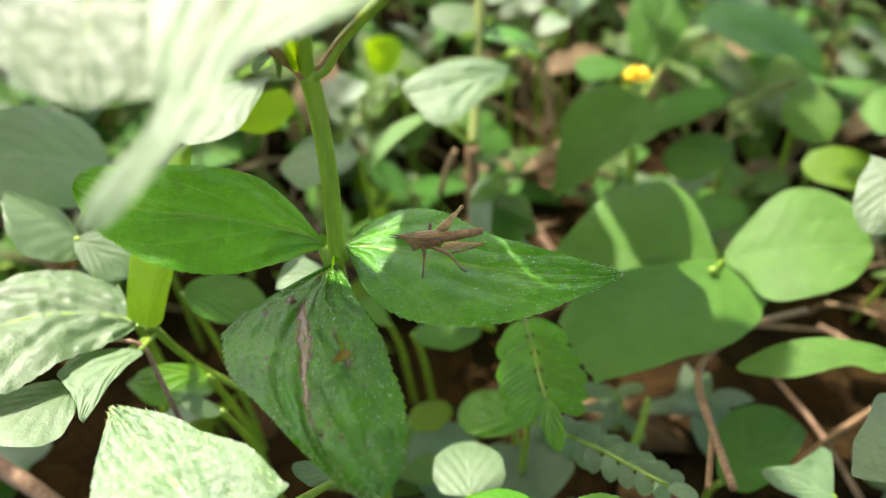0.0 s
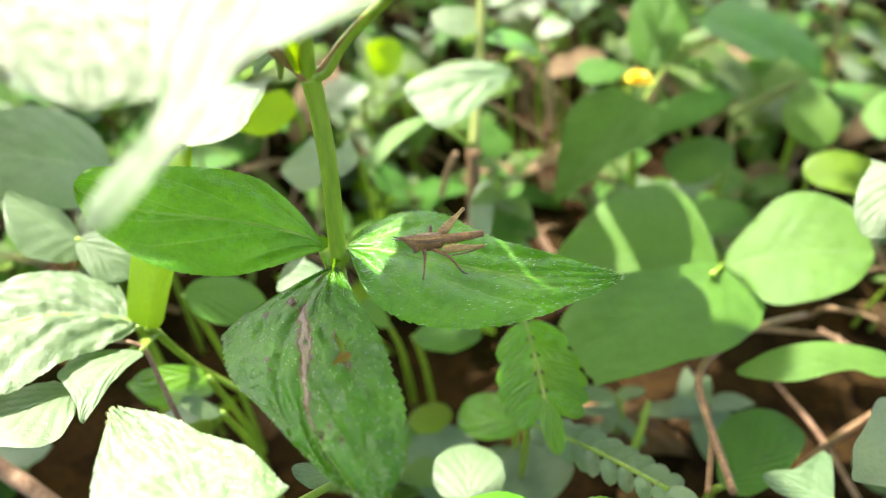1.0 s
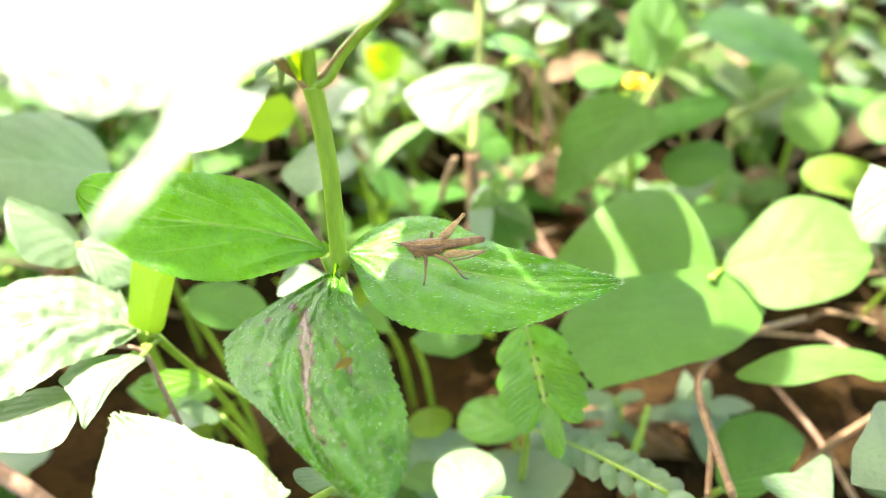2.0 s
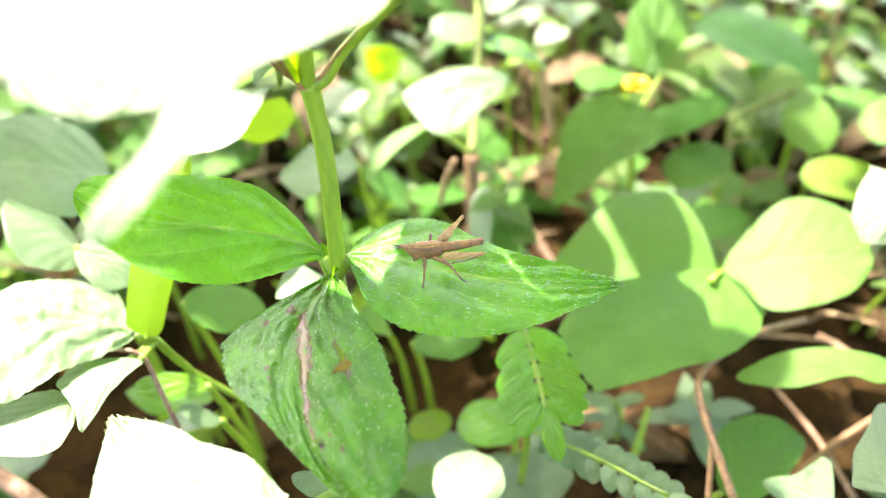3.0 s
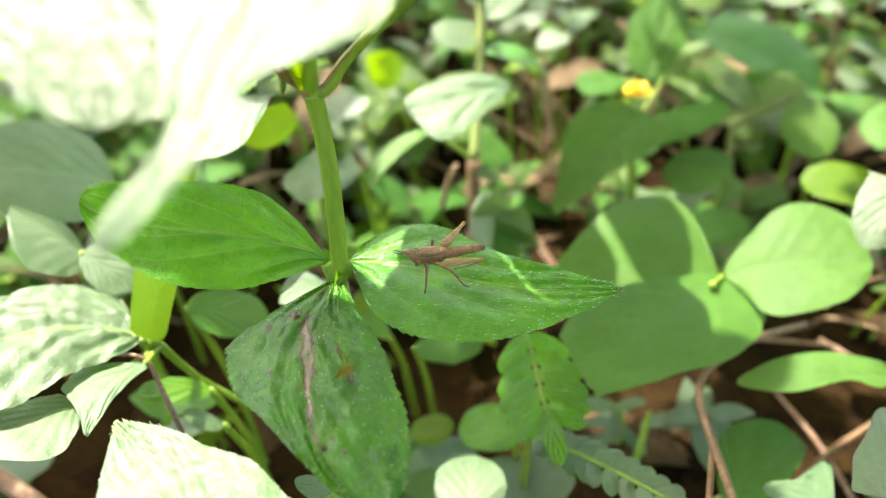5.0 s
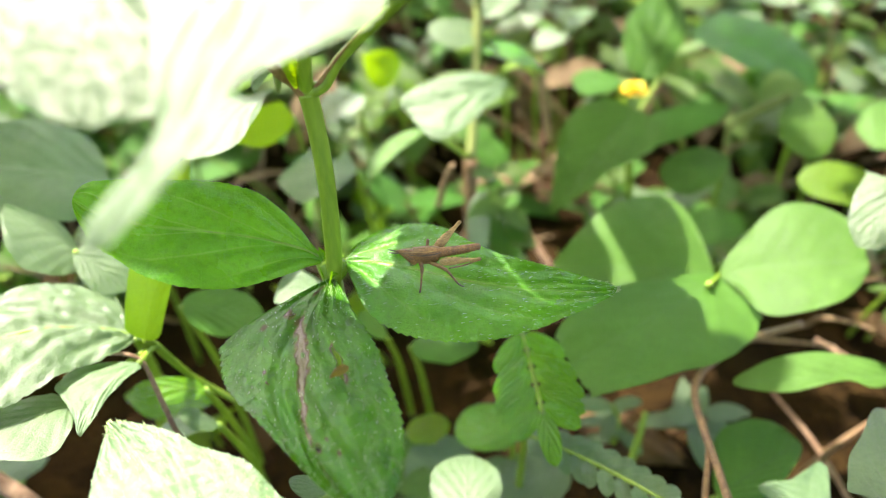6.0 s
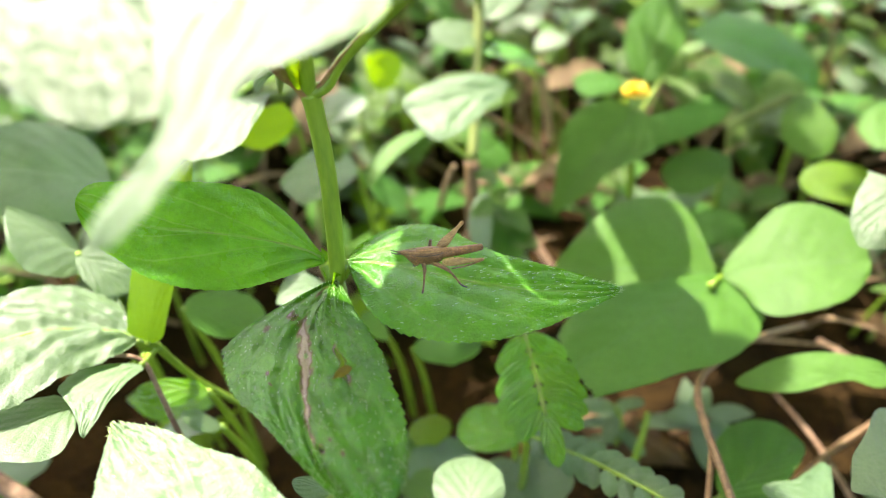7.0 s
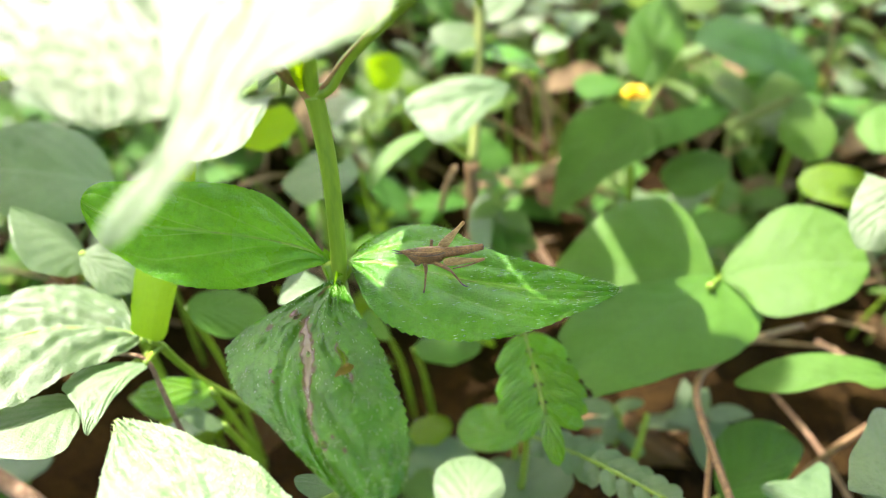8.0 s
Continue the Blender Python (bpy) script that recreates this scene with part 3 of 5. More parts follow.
def make_grasshopper():
    mm = 0.001
    head, tail = Vector((-0.0058, -0.0072, 0.1310)), Vector((0.0083, -0.0057, 0.1312))
    fx = (head - tail)
    ln = fx.length
    fx.normalize()
    up = Vector((0.079, 0.103, 0.992))
    up = (up - fx * up.dot(fx)).normalized()
    left = up.cross(fx)
    mid = tail
    k = ln / (16 * mm)
    base = mid - up * 0.003
    g = thing("grasshopper", base, "small tan brown grasshopper resting on a leaf", "grasshopper")

    def world(p):
        p = Vector(p) * mm * k
        return mid + fx * p.x + left * p.y + up * p.z

    def piece(name, verts, faces, material, label=""):
        return mesh_part(name, [world(v) for v in verts], faces, material, g, label)

    # abdomen: a dark core and the plates over it
    core, zs = [], []
    for i in range(9):
        x0 = 7.6 - i * 0.93
        t = i / 8
        r = 1.06 * (1 - 0.34 * t ** 1.5)
        z = -0.55 + 0.75 * t ** 1.5
        core += [(x0, z, 0.87 * r, 0.94 * r, 1.0 * r), (x0 - 0.9, z + 0.02, 0.85 * r, 0.92 * r, 0.96 * r)]
        rings = [(x0 + dx, z + 0.01, 0.92 * r * q, 0.99 * r * q, 1.05 * r * q) for dx, q in ((0.0, 0.93), (-0.12, 0.97), (-0.45, 0.985), (-0.78, 0.98), (-0.90, 0.94))]
        if i == 8:
            rings += [(x0 - 1.05, z + 0.03, 0.45 * r, 0.5 * r, 0.5 * r), (x0 - 1.15, z + 0.03, 0.1, 0.1, 0.1)]
        piece("abdomen_plate", *lathe(rings, 20), CHITIN)
        for sy in (1, -1):
            piece("plate_spot", *tube_geometry([(x0 - 0.28, sy * 0.80 * r, z + 0.52 * r), (x0 - 0.42, sy * 0.82 * r, z + 0.54 * r), (x0 - 0.56, sy * 0.80 * r, z + 0.52 * r)], [0.04, 0.11, 0.04], 6), CHITIN_DARK)
    piece("abdomen", *lathe(core), CHITIN_MID, "dark brown abdomen core")
    # thorax and saddle
    piece("thorax", *lathe([(6.9, -0.6, 0.9, 1.0, 1.0), (7.6, -0.7, 1.25, 1.1, 1.75), (9.2, -0.75, 1.40, 1.1, 2.25), (10.8, -0.7, 1.32, 1.0, 2.3), (12.0, -0.55, 1.05, 0.95, 2.0), (12.3, -0.5, 0.7, 0.7, 1.5)]), CHITIN)
    piece("pronotum", *lathe([(7.4, 0.15, 0.75, 0.42, 0.3), (8.0, 0.12, 1.2, 0.5, 0.9), (9.5, 0.05, 1.42, 0.62, 1.6), (11.2, 0.0, 1.34, 0.62, 1.9), (12.2, -0.02, 1.16, 0.58, 1.9), (12.5, 0, 0.9, 0.4, 1.5)]), CHITIN, "ridged tan saddle")
    piece("keel", *tube_geometry([(7.5, 0, 0.56), (9.5, 0, 0.64), (12.3, 0, 0.58)], [0.06, 0.10, 0.08], 6), CHITIN_PALE)
    for sy in (1, -1):
        piece("stripe", *tube_geometry([(7.4, sy * 0.85, 0.36), (9.5, sy * 1.05, 0.36), (12.2, sy * 0.9, 0.34), (13.6, sy * 0.6, 0.36)], [0.07, 0.10, 0.10, 0.06], 6), CHITIN_PALE)
    # slanting head
    piece("head", *lathe([(11.7, -1.05, 0.95, 1.4, 1.7), (12.2, -1.2, 1.06, 1.6, 2.0), (12.7, -1.05, 1.02, 1.47, 1.95), (13.3, -0.66, 0.92, 1.12, 1.6), (14.0, -0.25, 0.74, 0.78, 1.15), (14.7, 0.08, 0.52, 0.50, 0.62), (15.4, 0.28, 0.30, 0.28, 0.3), (15.9, 0.36, 0.14, 0.12, 0.12)], 20), CHITIN)
    for sy in (1, -1):
        piece("cheek_line", *tube_geometry([(14.4, sy * 0.55, -0.10), (13.5, sy * 0.86, -0.75), (12.7, sy * 0.98, -1.5)], [0.05, 0.08, 0.06], 6), CHITIN_DARK)
        piece("side_line", *tube_geometry([(13.2, sy * 0.93, -0.1), (11.0, sy * 1.27, -0.22), (8.3, sy * 1.22, -0.15), (6.8, sy * 0.92, 0.05)], [0.05, 0.17, 0.15, 0.07], 6), CHITIN_DARK)
    for sy in (1, -1):
        bm = bmesh.new()
        bmesh.ops.create_uvsphere(bm, u_segments=14, v_segments=10, radius=1.0)
        vs = [Vector((13.9 + 0.52 * v.co.x, sy * 0.62 + 0.24 * v.co.y, 0.12 + 0.27 * v.co.z + 0.06 * v.co.x)) for v in bm.verts]
        fs = [tuple(v.index for v in f.verts) for f in bm.faces]
        bm.free()
        piece("eye", vs, fs, EYE)
        piece("antenna", *tube_geometry([(15.2, sy * 0.3, 0.05), (16.2, sy * 0.42, 0.22), (17.3, sy * 0.40, 0.62)], [0.17, 0.15, 0.06], 7), CHITIN_DARK)
        piece("mouthpart", *tube_geometry([(12.7, sy * 0.35, -2.4), (12.9, sy * 0.4, -2.85), (12.6, sy * 0.42, -3.1)], [0.22, 0.16, 0.07], 7), CHITIN_DARK)

    def femur(a, b, thick, label):
        a, b = Vector(a), Vector(b)
        d = (b - a).normalized()
        side = Vector((0, 1, 0)) - d * d.y
        side.normalize()
        top = side.cross(d)
        vs, fs, seg, prof = [], [], 14, ((0, .35), (.06, .8), (.18, 1), (.38, .9), (.6, .6), (.8, .36), (.9, .34), (.95, .44), (1, .3))
        for t, r in prof:
            for s in range(seg):
                an = 2 * math.pi * s / seg
                c, q = math.cos(an), math.sin(an)
                c = math.copysign(abs(c) ** 0.8, c)
                vs.append(a.lerp(b, t) + side * (0.55 * thick * r * c) + top * (thick * r * q))
        for i in range(len(prof) - 1):
            for s in range(seg):
                fs.append((i * seg + s, i * seg + (s + 1) % seg, (i + 1) * seg + (s + 1) % seg, (i + 1) * seg + s))
        fs.append(tuple(range(seg))), fs.append(tuple(range((len(prof) - 1) * seg, len(prof) * seg)))
        leg = piece("hind_femur", vs, fs, CHITIN_PALE, label)
        # dark dots along the upper edge, and the dark knee
        for t in (.2, .32, .44, .56, .68):
            p = a.lerp(b, t)
            r = thick * (1.0 if t < .4 else 0.7)
            vv, ff = tube_geometry([p + top * r * 0.86 - d * 0.13 + side * .02, p + top * r * 0.95 + side * .02, p + top * r * 0.84 + d * 0.13 + side * .02], [0.05, 0.12, 0.05], 6)
            sub(leg, g, "spot", [world(v) for v in vv], ff, CHITIN_DARK)
        vv, ff = tube_geometry([a.lerp(b, .92), a.lerp(b, .965), a.lerp(b, 1.01)], [0.24 * thick, 0.37 * thick, 0.22 * thick], 10)
        sub(leg, g, "knee", [world(v) for v in vv], ff, CHITIN_MID)
        return top, d

    near_hip, near_knee = (7.3, 1.7, -1.70), (-0.75, 2.5, -1.05)
    far_hip, far_knee = (7.9, -1.5, -0.7), (2.7, -3.0, 4.4)
    femur(near_hip, near_knee, 0.98, "pale tan hind thigh with dark dots")
    femur(far_hip, far_knee, 1.0, "raised tan hind thigh")
    piece("hind_tibia", *tube_geometry([(-0.35, 2.5, -1.25), (2.5, 2.45, -2.3), (5.5, 2.35, -2.9)], [0.22, 0.17, 0.14], 7), CHITIN)
    piece("hind_tibia", *tube_geometry([(3.1, -3.0, 4.05), (5.0, -2.75, 1.3), (6.6, -2.6, -1.4)], [0.22, 0.17, 0.14], 7), CHITIN)

    # walking legs
    def leg(name, pts, r, mat_a=CHITIN):
        piece(name, *tube_geometry(pts, r, 8), mat_a)

    leg("middle_leg", [(9.0, 1.2, -2.0), (7.7, 1.9, -2.3), (5.9, 2.6, -3.2)], [0.50, 0.42, 0.30])
    leg("middle_leg", [(5.95, 2.6, -3.2), (5.0, 3.1, -4.3), (3.9, 3.8, -5.7)], [0.28, 0.20, 0.17])
    leg("middle_foot", [(3.9, 3.8, -5.7), (3.3, 4.0, -6.1), (2.7, 4.1, -6.25)], [0.2, 0.16, 0.1], CHITIN_DARK)
    leg("front_leg", [(11.0, 1.0, -2.1), (10.8, 1.7, -2.9), (10.9, 2.1, -3.9)], [0.44, 0.38, 0.26])
    leg("front_leg", [(10.9, 2.1, -3.8), (11.1, 2.6, -5.6), (11.4, 3.1, -7.2)], [0.25, 0.19, 0.16])
    leg("front_foot", [(11.4, 3.1, -7.2), (11.6, 3.3, -7.7), (11.9, 3.4, -7.9)], [0.21, 0.18, 0.1], CHITIN_DARK)
    leg("middle_leg", [(9.3, -1.1, -1.6), (9.4, -2.1, -0.1), (9.3, -2.6, 0.95)], [0.36, 0.3, 0.28])
    leg("middle_leg", [(9.3, -2.6, 0.95), (9.6, -3.1, -0.6), (9.8, -3.4, -2.0)], [0.22, 0.18, 0.12], CHITIN_DARK)
    leg("front_leg", [(11.4, -0.9, -1.7), (12.2, -1.7, -1.6), (12.9, -2.0, -2.8)], [0.3, 0.25, 0.14])

make_grasshopper()


# ---- the neighbours ----
def ground_under(p, dx=0.0, dy=0.0):
    return Vector((p[0] + dx, p[1] + dy, 0.0))


def make_pale_herb():
    node = Vector((-0.0639, 0.0082, 0.0908))
    root = ground_under(node, 0.06, 0.02)
    h = thing("herb", root, "pale sunlit herb with broad veined leaves", "plant")
    tube("stem", [root, Vector((-0.0556, 0.0178, 0.0625)), Vector((-0.0609, 0.0115, 0.0789)), node], [0.0009, 0.0008, 0.0008, 0.0010], STEM, h)
    leaf(h, LEAF_PALE_SHEEN, (-0.0669, 0.0059, 0.0946), (-0.0966, -0.0133, 0.1075), 0.0336, (-0.057, -0.072, 0.996), "broad pale sunlit leaf", sides=((0.435, 0.436, 0.440, 0.457, 0.456, 0.444, 0.430, 0.413, 0.347, 0.273, 0.182, 0.091), (0.084, 0.168, 0.252, 0.329, 0.374, 0.445, 0.511, 0.543, 0.526, 0.447, 0.315, 0.158)), bend=(-0.041, -0.076, -0.104, -0.132, -0.135, -0.137, -0.117, -0.092, -0.072, -0.054, -0.036, -0.018), arch=0.05, fold=6, curl=0.15, quilt=0.03, nu=80, nv=36,
         teeth=18, tooth=0.03, wave=0.03, midrib=0.0006, seed=61, stalk=[node])
    leaf(h, LEAF_PALE_SHEEN, (-0.0636, -0.0006, 0.0940), (-0.0657, -0.0229, 0.0981), 0.0122, (0.100, -0.100, 0.980), "narrow folded leaf", sides=((0.156, 0.312, 0.476, 0.667, 0.800, 0.784, 0.741, 0.492, 0.273, 0.142, 0.079, 0.039), (0.082, 0.164, 0.192, 0.196, 0.200, 0.197, 0.184, 0.168, 0.150, 0.124, 0.083, 0.041)), bend=(-0.031, -0.063, -0.094, -0.125, -0.148, -0.159, -0.171, -0.152, -0.121, -0.091, -0.061, -0.030), arch=0.05, fold=8, curl=0.1, quilt=0.03, nu=50, nv=20, seed=62, stalk=[node], teeth=10, tooth=0.03)
    leaf(h, LEAF_PALE_SHEEN, (-0.0722, -0.0133, 0.0956), (-0.0835, -0.0281, 0.1010), 0.0183, (-0.061, -0.015, 0.998), "rounded pale leaf", sides=((0.143, 0.279, 0.308, 0.336, 0.352, 0.357, 0.363, 0.346, 0.294, 0.231, 0.154, 0.077), (0.093, 0.185, 0.284, 0.426, 0.522, 0.617, 0.637, 0.629, 0.556, 0.446, 0.331, 0.166)), arch=0.05, fold=5, curl=0.1, nu=40, nv=16, seed=63, stalk=[node])
    leaf(h, LEAF_FRESH, (-0.0638, 0.0052, 0.0951), (-0.0550, 0.0306, 0.1259), 0.0115, (-0.200, -0.880, 0.420), "upright backlit yellow-green leaf", sides=((0.172, 0.270, 0.285, 0.300, 0.311, 0.306, 0.287, 0.261, 0.213, 0.164, 0.111, 0.055), (0.509, 0.568, 0.616, 0.652, 0.689, 0.668, 0.639, 0.557, 0.452, 0.346, 0.231, 0.116)), arch=0.04, fold=-8, curl=0.05, nu=50, nv=14, seed=64, stalk=[node])
    twig = [Vector((-0.0711, 0.0010, 0.0955)), Vector((-0.0638, 0.0006, 0.0942)), Vector((-0.0612, -0.0013, 0.0855)), Vector((-0.0583, -0.0042, 0.0755)), Vector((-0.0567, -0.0017, 0.0628))]
    tube("dry_branch", twig, [0.0004, 0.0005, 0.0006, 0.0006, 0.0005], TWIG, h, "thin dry brown branch")


def make_low_herb():
    base = Vector((-0.0276, -0.0553, 0.1136))
    root = ground_under(base, 0.0, 0.03)
    h = thing("herb", root, "herb with one pale sunlit leaf", "plant")
    tube("stem", [root, root.lerp(base, 0.6) + Vector((0, 0.006, 0)), base], [0.0018, 0.0016, 0.0012], STEM, h)
    leaf(h, LEAF_PALE_SHEEN, (-0.0276, -0.0553, 0.1136), (-0.0513, -0.0332, 0.1151), 0.0243, (-0.066, 0.071, 0.995), "pale sunlit toothed leaf", sides=((0.483, 0.507, 0.505, 0.497, 0.472, 0.393, 0.311, 0.267, 0.206, 0.136, 0.086, 0.042), (0.096, 0.191, 0.287, 0.383, 0.447, 0.493, 0.435, 0.331, 0.225, 0.136, 0.058, 0.027)), bend=(-0.003, -0.006, -0.008, -0.011, -0.014, -0.017, -0.018, -0.013, -0.008, -0.006, -0.004, -0.002), arch=0.04, fold=8, curl=0.12, quilt=0.02, nu=140, nv=40, teeth=40, tooth=0.04,
         wave=0.02, midrib=0.0005, hairs=300, seed=71)
    leaf(h, LEAF_PALE_SHEEN, (-0.0182, -0.0242, 0.0844), (-0.0263, -0.0265, 0.0910), 0.0054, (0.143, -0.100, 0.980), "small pale leaf", sides=((0.070, 0.141, 0.211, 0.281, 0.352, 0.350, 0.342, 0.335, 0.306, 0.248, 0.190, 0.099), (0.140, 0.281, 0.421, 0.559, 0.581, 0.604, 0.626, 0.648, 0.548, 0.441, 0.316, 0.158)), arch=0.06, fold=5, curl=0.1, nu=30, nv=12, seed=72, stalk=[base])


def frayed(u, v):
    """The eaten end of a leaflet."""
    return 1.4 if u > 0.90 + 0.03 * v + 0.02 * noise.noise(Vector((v * 7, 1.5, 0.3))) else 0.0


def make_vine():
    hub = Vector((0.0722, 0.0565, 0.0688))
    root = ground_under(hub, 0.02, 0.05)
    h = thing("vine", root, "creeping vine with three broad rounded leaflets", "plant")
    tube("stem", [root, root.lerp(hub, 0.6) + Vector((0.004, 0.004, 0)), hub], [0.0014, 0.0012, 0.0011], STEM, h)
    leaf(h, LEAF_CLOVER, (0.0757, 0.0641, 0.0658), (0.0291, 0.0616, 0.0688), 0.0378, (0.055, -0.333, 0.941), "shaded rounded leaflet", sides=((0.118, 0.381, 0.613, 0.710, 0.727, 0.697, 0.634, 0.530, 0.392, 0.255, 0.143, 0.069), (0.050, 0.100, 0.148, 0.188, 0.227, 0.266, 0.271, 0.273, 0.260, 0.210, 0.161, 0.082)), arch=0.04, fold=5, curl=0.1, nu=60, nv=24, wave=0.015, seed=81)
    leaf(h, LEAF_CLOVER, (0.0769, 0.0636, 0.0658), (0.0255, 0.0216, 0.0673), 0.0341, (0.049, -0.193, 0.980), "large rounded leaflet, half sunlit, its end eaten away", sides=((0.050, 0.100, 0.152, 0.212, 0.276, 0.370, 0.405, 0.406, 0.346, 0.243, 0.142, 0.071), (0.447, 0.501, 0.565, 0.584, 0.594, 0.560, 0.478, 0.430, 0.376, 0.321, 0.281, 0.208)), bend=(0.009, 0.018, 0.027, 0.036, 0.044, 0.045, 0.046, 0.044, 0.035, 0.026, 0.018, 0.009), arch=0.04, fold=6, curl=0.1, gone=frayed, stalk=[hub], stalk_r=0.0004, nu=90, nv=40, wave=0.015, seed=82)
    leaf(h, LEAF_CLOVER, (0.0772, 0.0639, 0.0662), (0.1148, 0.0597, 0.0748), 0.0393, (0.050, -0.221, 0.974), "sunlit rounded leaflet", sides=((0.042, 0.096, 0.198, 0.384, 0.441, 0.439, 0.422, 0.389, 0.337, 0.248, 0.148, 0.074), (0.060, 0.125, 0.205, 0.303, 0.416, 0.518, 0.559, 0.545, 0.509, 0.444, 0.374, 0.301)), arch=0.05, fold=9, curl=0.1, stalk=[hub], stalk_r=0.0004, nu=60, nv=24, wave=0.015, seed=83)


def make_flower_plant():
    top = Vector((0.0638, 0.1612, 0.0691))
    root = ground_under(top, 0.01, 0.02)
    h = thing("flowering_herb", root, "dark green herb with one small yellow flower", "plant")
    tube("stem", [root, root.lerp(top, 0.6), Vector((0.0627, 0.1522, 0.0617)), top], [0.002, 0.0018, 0.0013, 0.001], STEM, h)
    # flower head: cup and ring of small petals
    vv, ff = tube_geometry([Vector((0.0630, 0.1573, 0.0660)), Vector((0.0636, 0.1601, 0.0678)), Vector((0.0638, 0.1618, 0.0697))], [0.0012, 0.0030, 0.0036], 10)
    mesh_part("calyx", vv, ff, STEM, h, "green cup")
    c = Vector((0.0650, 0.1611, 0.0728))
    for ring, n, r in ((0, 11, 0.0058), (1, 9, 0.0050), (2, 6, 0.0034)):
        for i in range(n):
            a = 2 * math.pi * (i + 0.4 * ring) / n
            out = Vector((math.cos(a), math.sin(a), 0.15 + 0.55 * ring)).normalized()
            leaf(h, PETAL, c, c + out * r, 0.0028, Vector((-math.cos(a) * 0.4, -math.sin(a) * 0.4, 1)), name="petal", nu=8, nv=4, shape="oblong", seed=i)
    joint = Vector((0.0631, 0.1528, 0.0623))
    leaf(h, LEAF_DARK, (0.0643, 0.1531, 0.0698), (0.0328, 0.1177, 0.0480), 0.0342, (-0.147, -0.400, 0.900), "dark green drooping leaf", sides=((0.313, 0.382, 0.448, 0.505, 0.512, 0.499, 0.405, 0.302, 0.205, 0.129, 0.086, 0.043), (0.369, 0.416, 0.453, 0.488, 0.427, 0.336, 0.231, 0.220, 0.169, 0.106, 0.065, 0.033)), arch=0.02, fold=10, curl=0.05, nu=60, nv=24, teeth=16, tooth=0.02, stalk=[joint], seed=91)
    leaf(h, LEAF_DARK, (0.0681, 0.1529, 0.0647), (0.0986, 0.1539, 0.0707), 0.0163, (0.154, -0.300, 0.940), "dark green leaf", sides=((0.375, 0.749, 0.771, 0.753, 0.735, 0.708, 0.625, 0.541, 0.458, 0.349, 0.233, 0.116), (0.043, 0.086, 0.129, 0.166, 0.192, 0.219, 0.222, 0.225, 0.229, 0.176, 0.117, 0.059)), arch=0.04, fold=8, curl=0.1, nu=40, nv=16, teeth=16, tooth=0.02, stalk=[joint], seed=92)
    leaf(h, LEAF_DARK, (0.0711, 0.1777, 0.0689), (0.0867, 0.2266, 0.0858), 0.0261, (0.100, -0.750, 0.660), "upright pleated leaf", sides=((0.106, 0.194, 0.238, 0.283, 0.341, 0.405, 0.435, 0.383, 0.317, 0.238, 0.159, 0.079), (0.268, 0.346, 0.424, 0.496, 0.543, 0.565, 0.507, 0.429, 0.333, 0.249, 0.166, 0.083)), arch=0.05, fold=10, curl=0.1, quilt=0.04, nu=40, nv=20, stalk=[joint], seed=93)
    leaf(h, LEAF_DARK, (0.0940, 0.2096, 0.0757), (0.1369, 0.1754, 0.0667), 0.0441, (0.141, -0.100, 0.980), "dark drooping leaf", sides=((0.067, 0.134, 0.201, 0.268, 0.310, 0.333, 0.355, 0.216, 0.039, 0.029, 0.020, 0.010), (0.534, 0.634, 0.637, 0.641, 0.645, 0.625, 0.600, 0.531, 0.429, 0.325, 0.217, 0.108)), arch=0.06, fold=8, curl=0.1, nu=40, nv=16, stalk=[joint], seed=94)


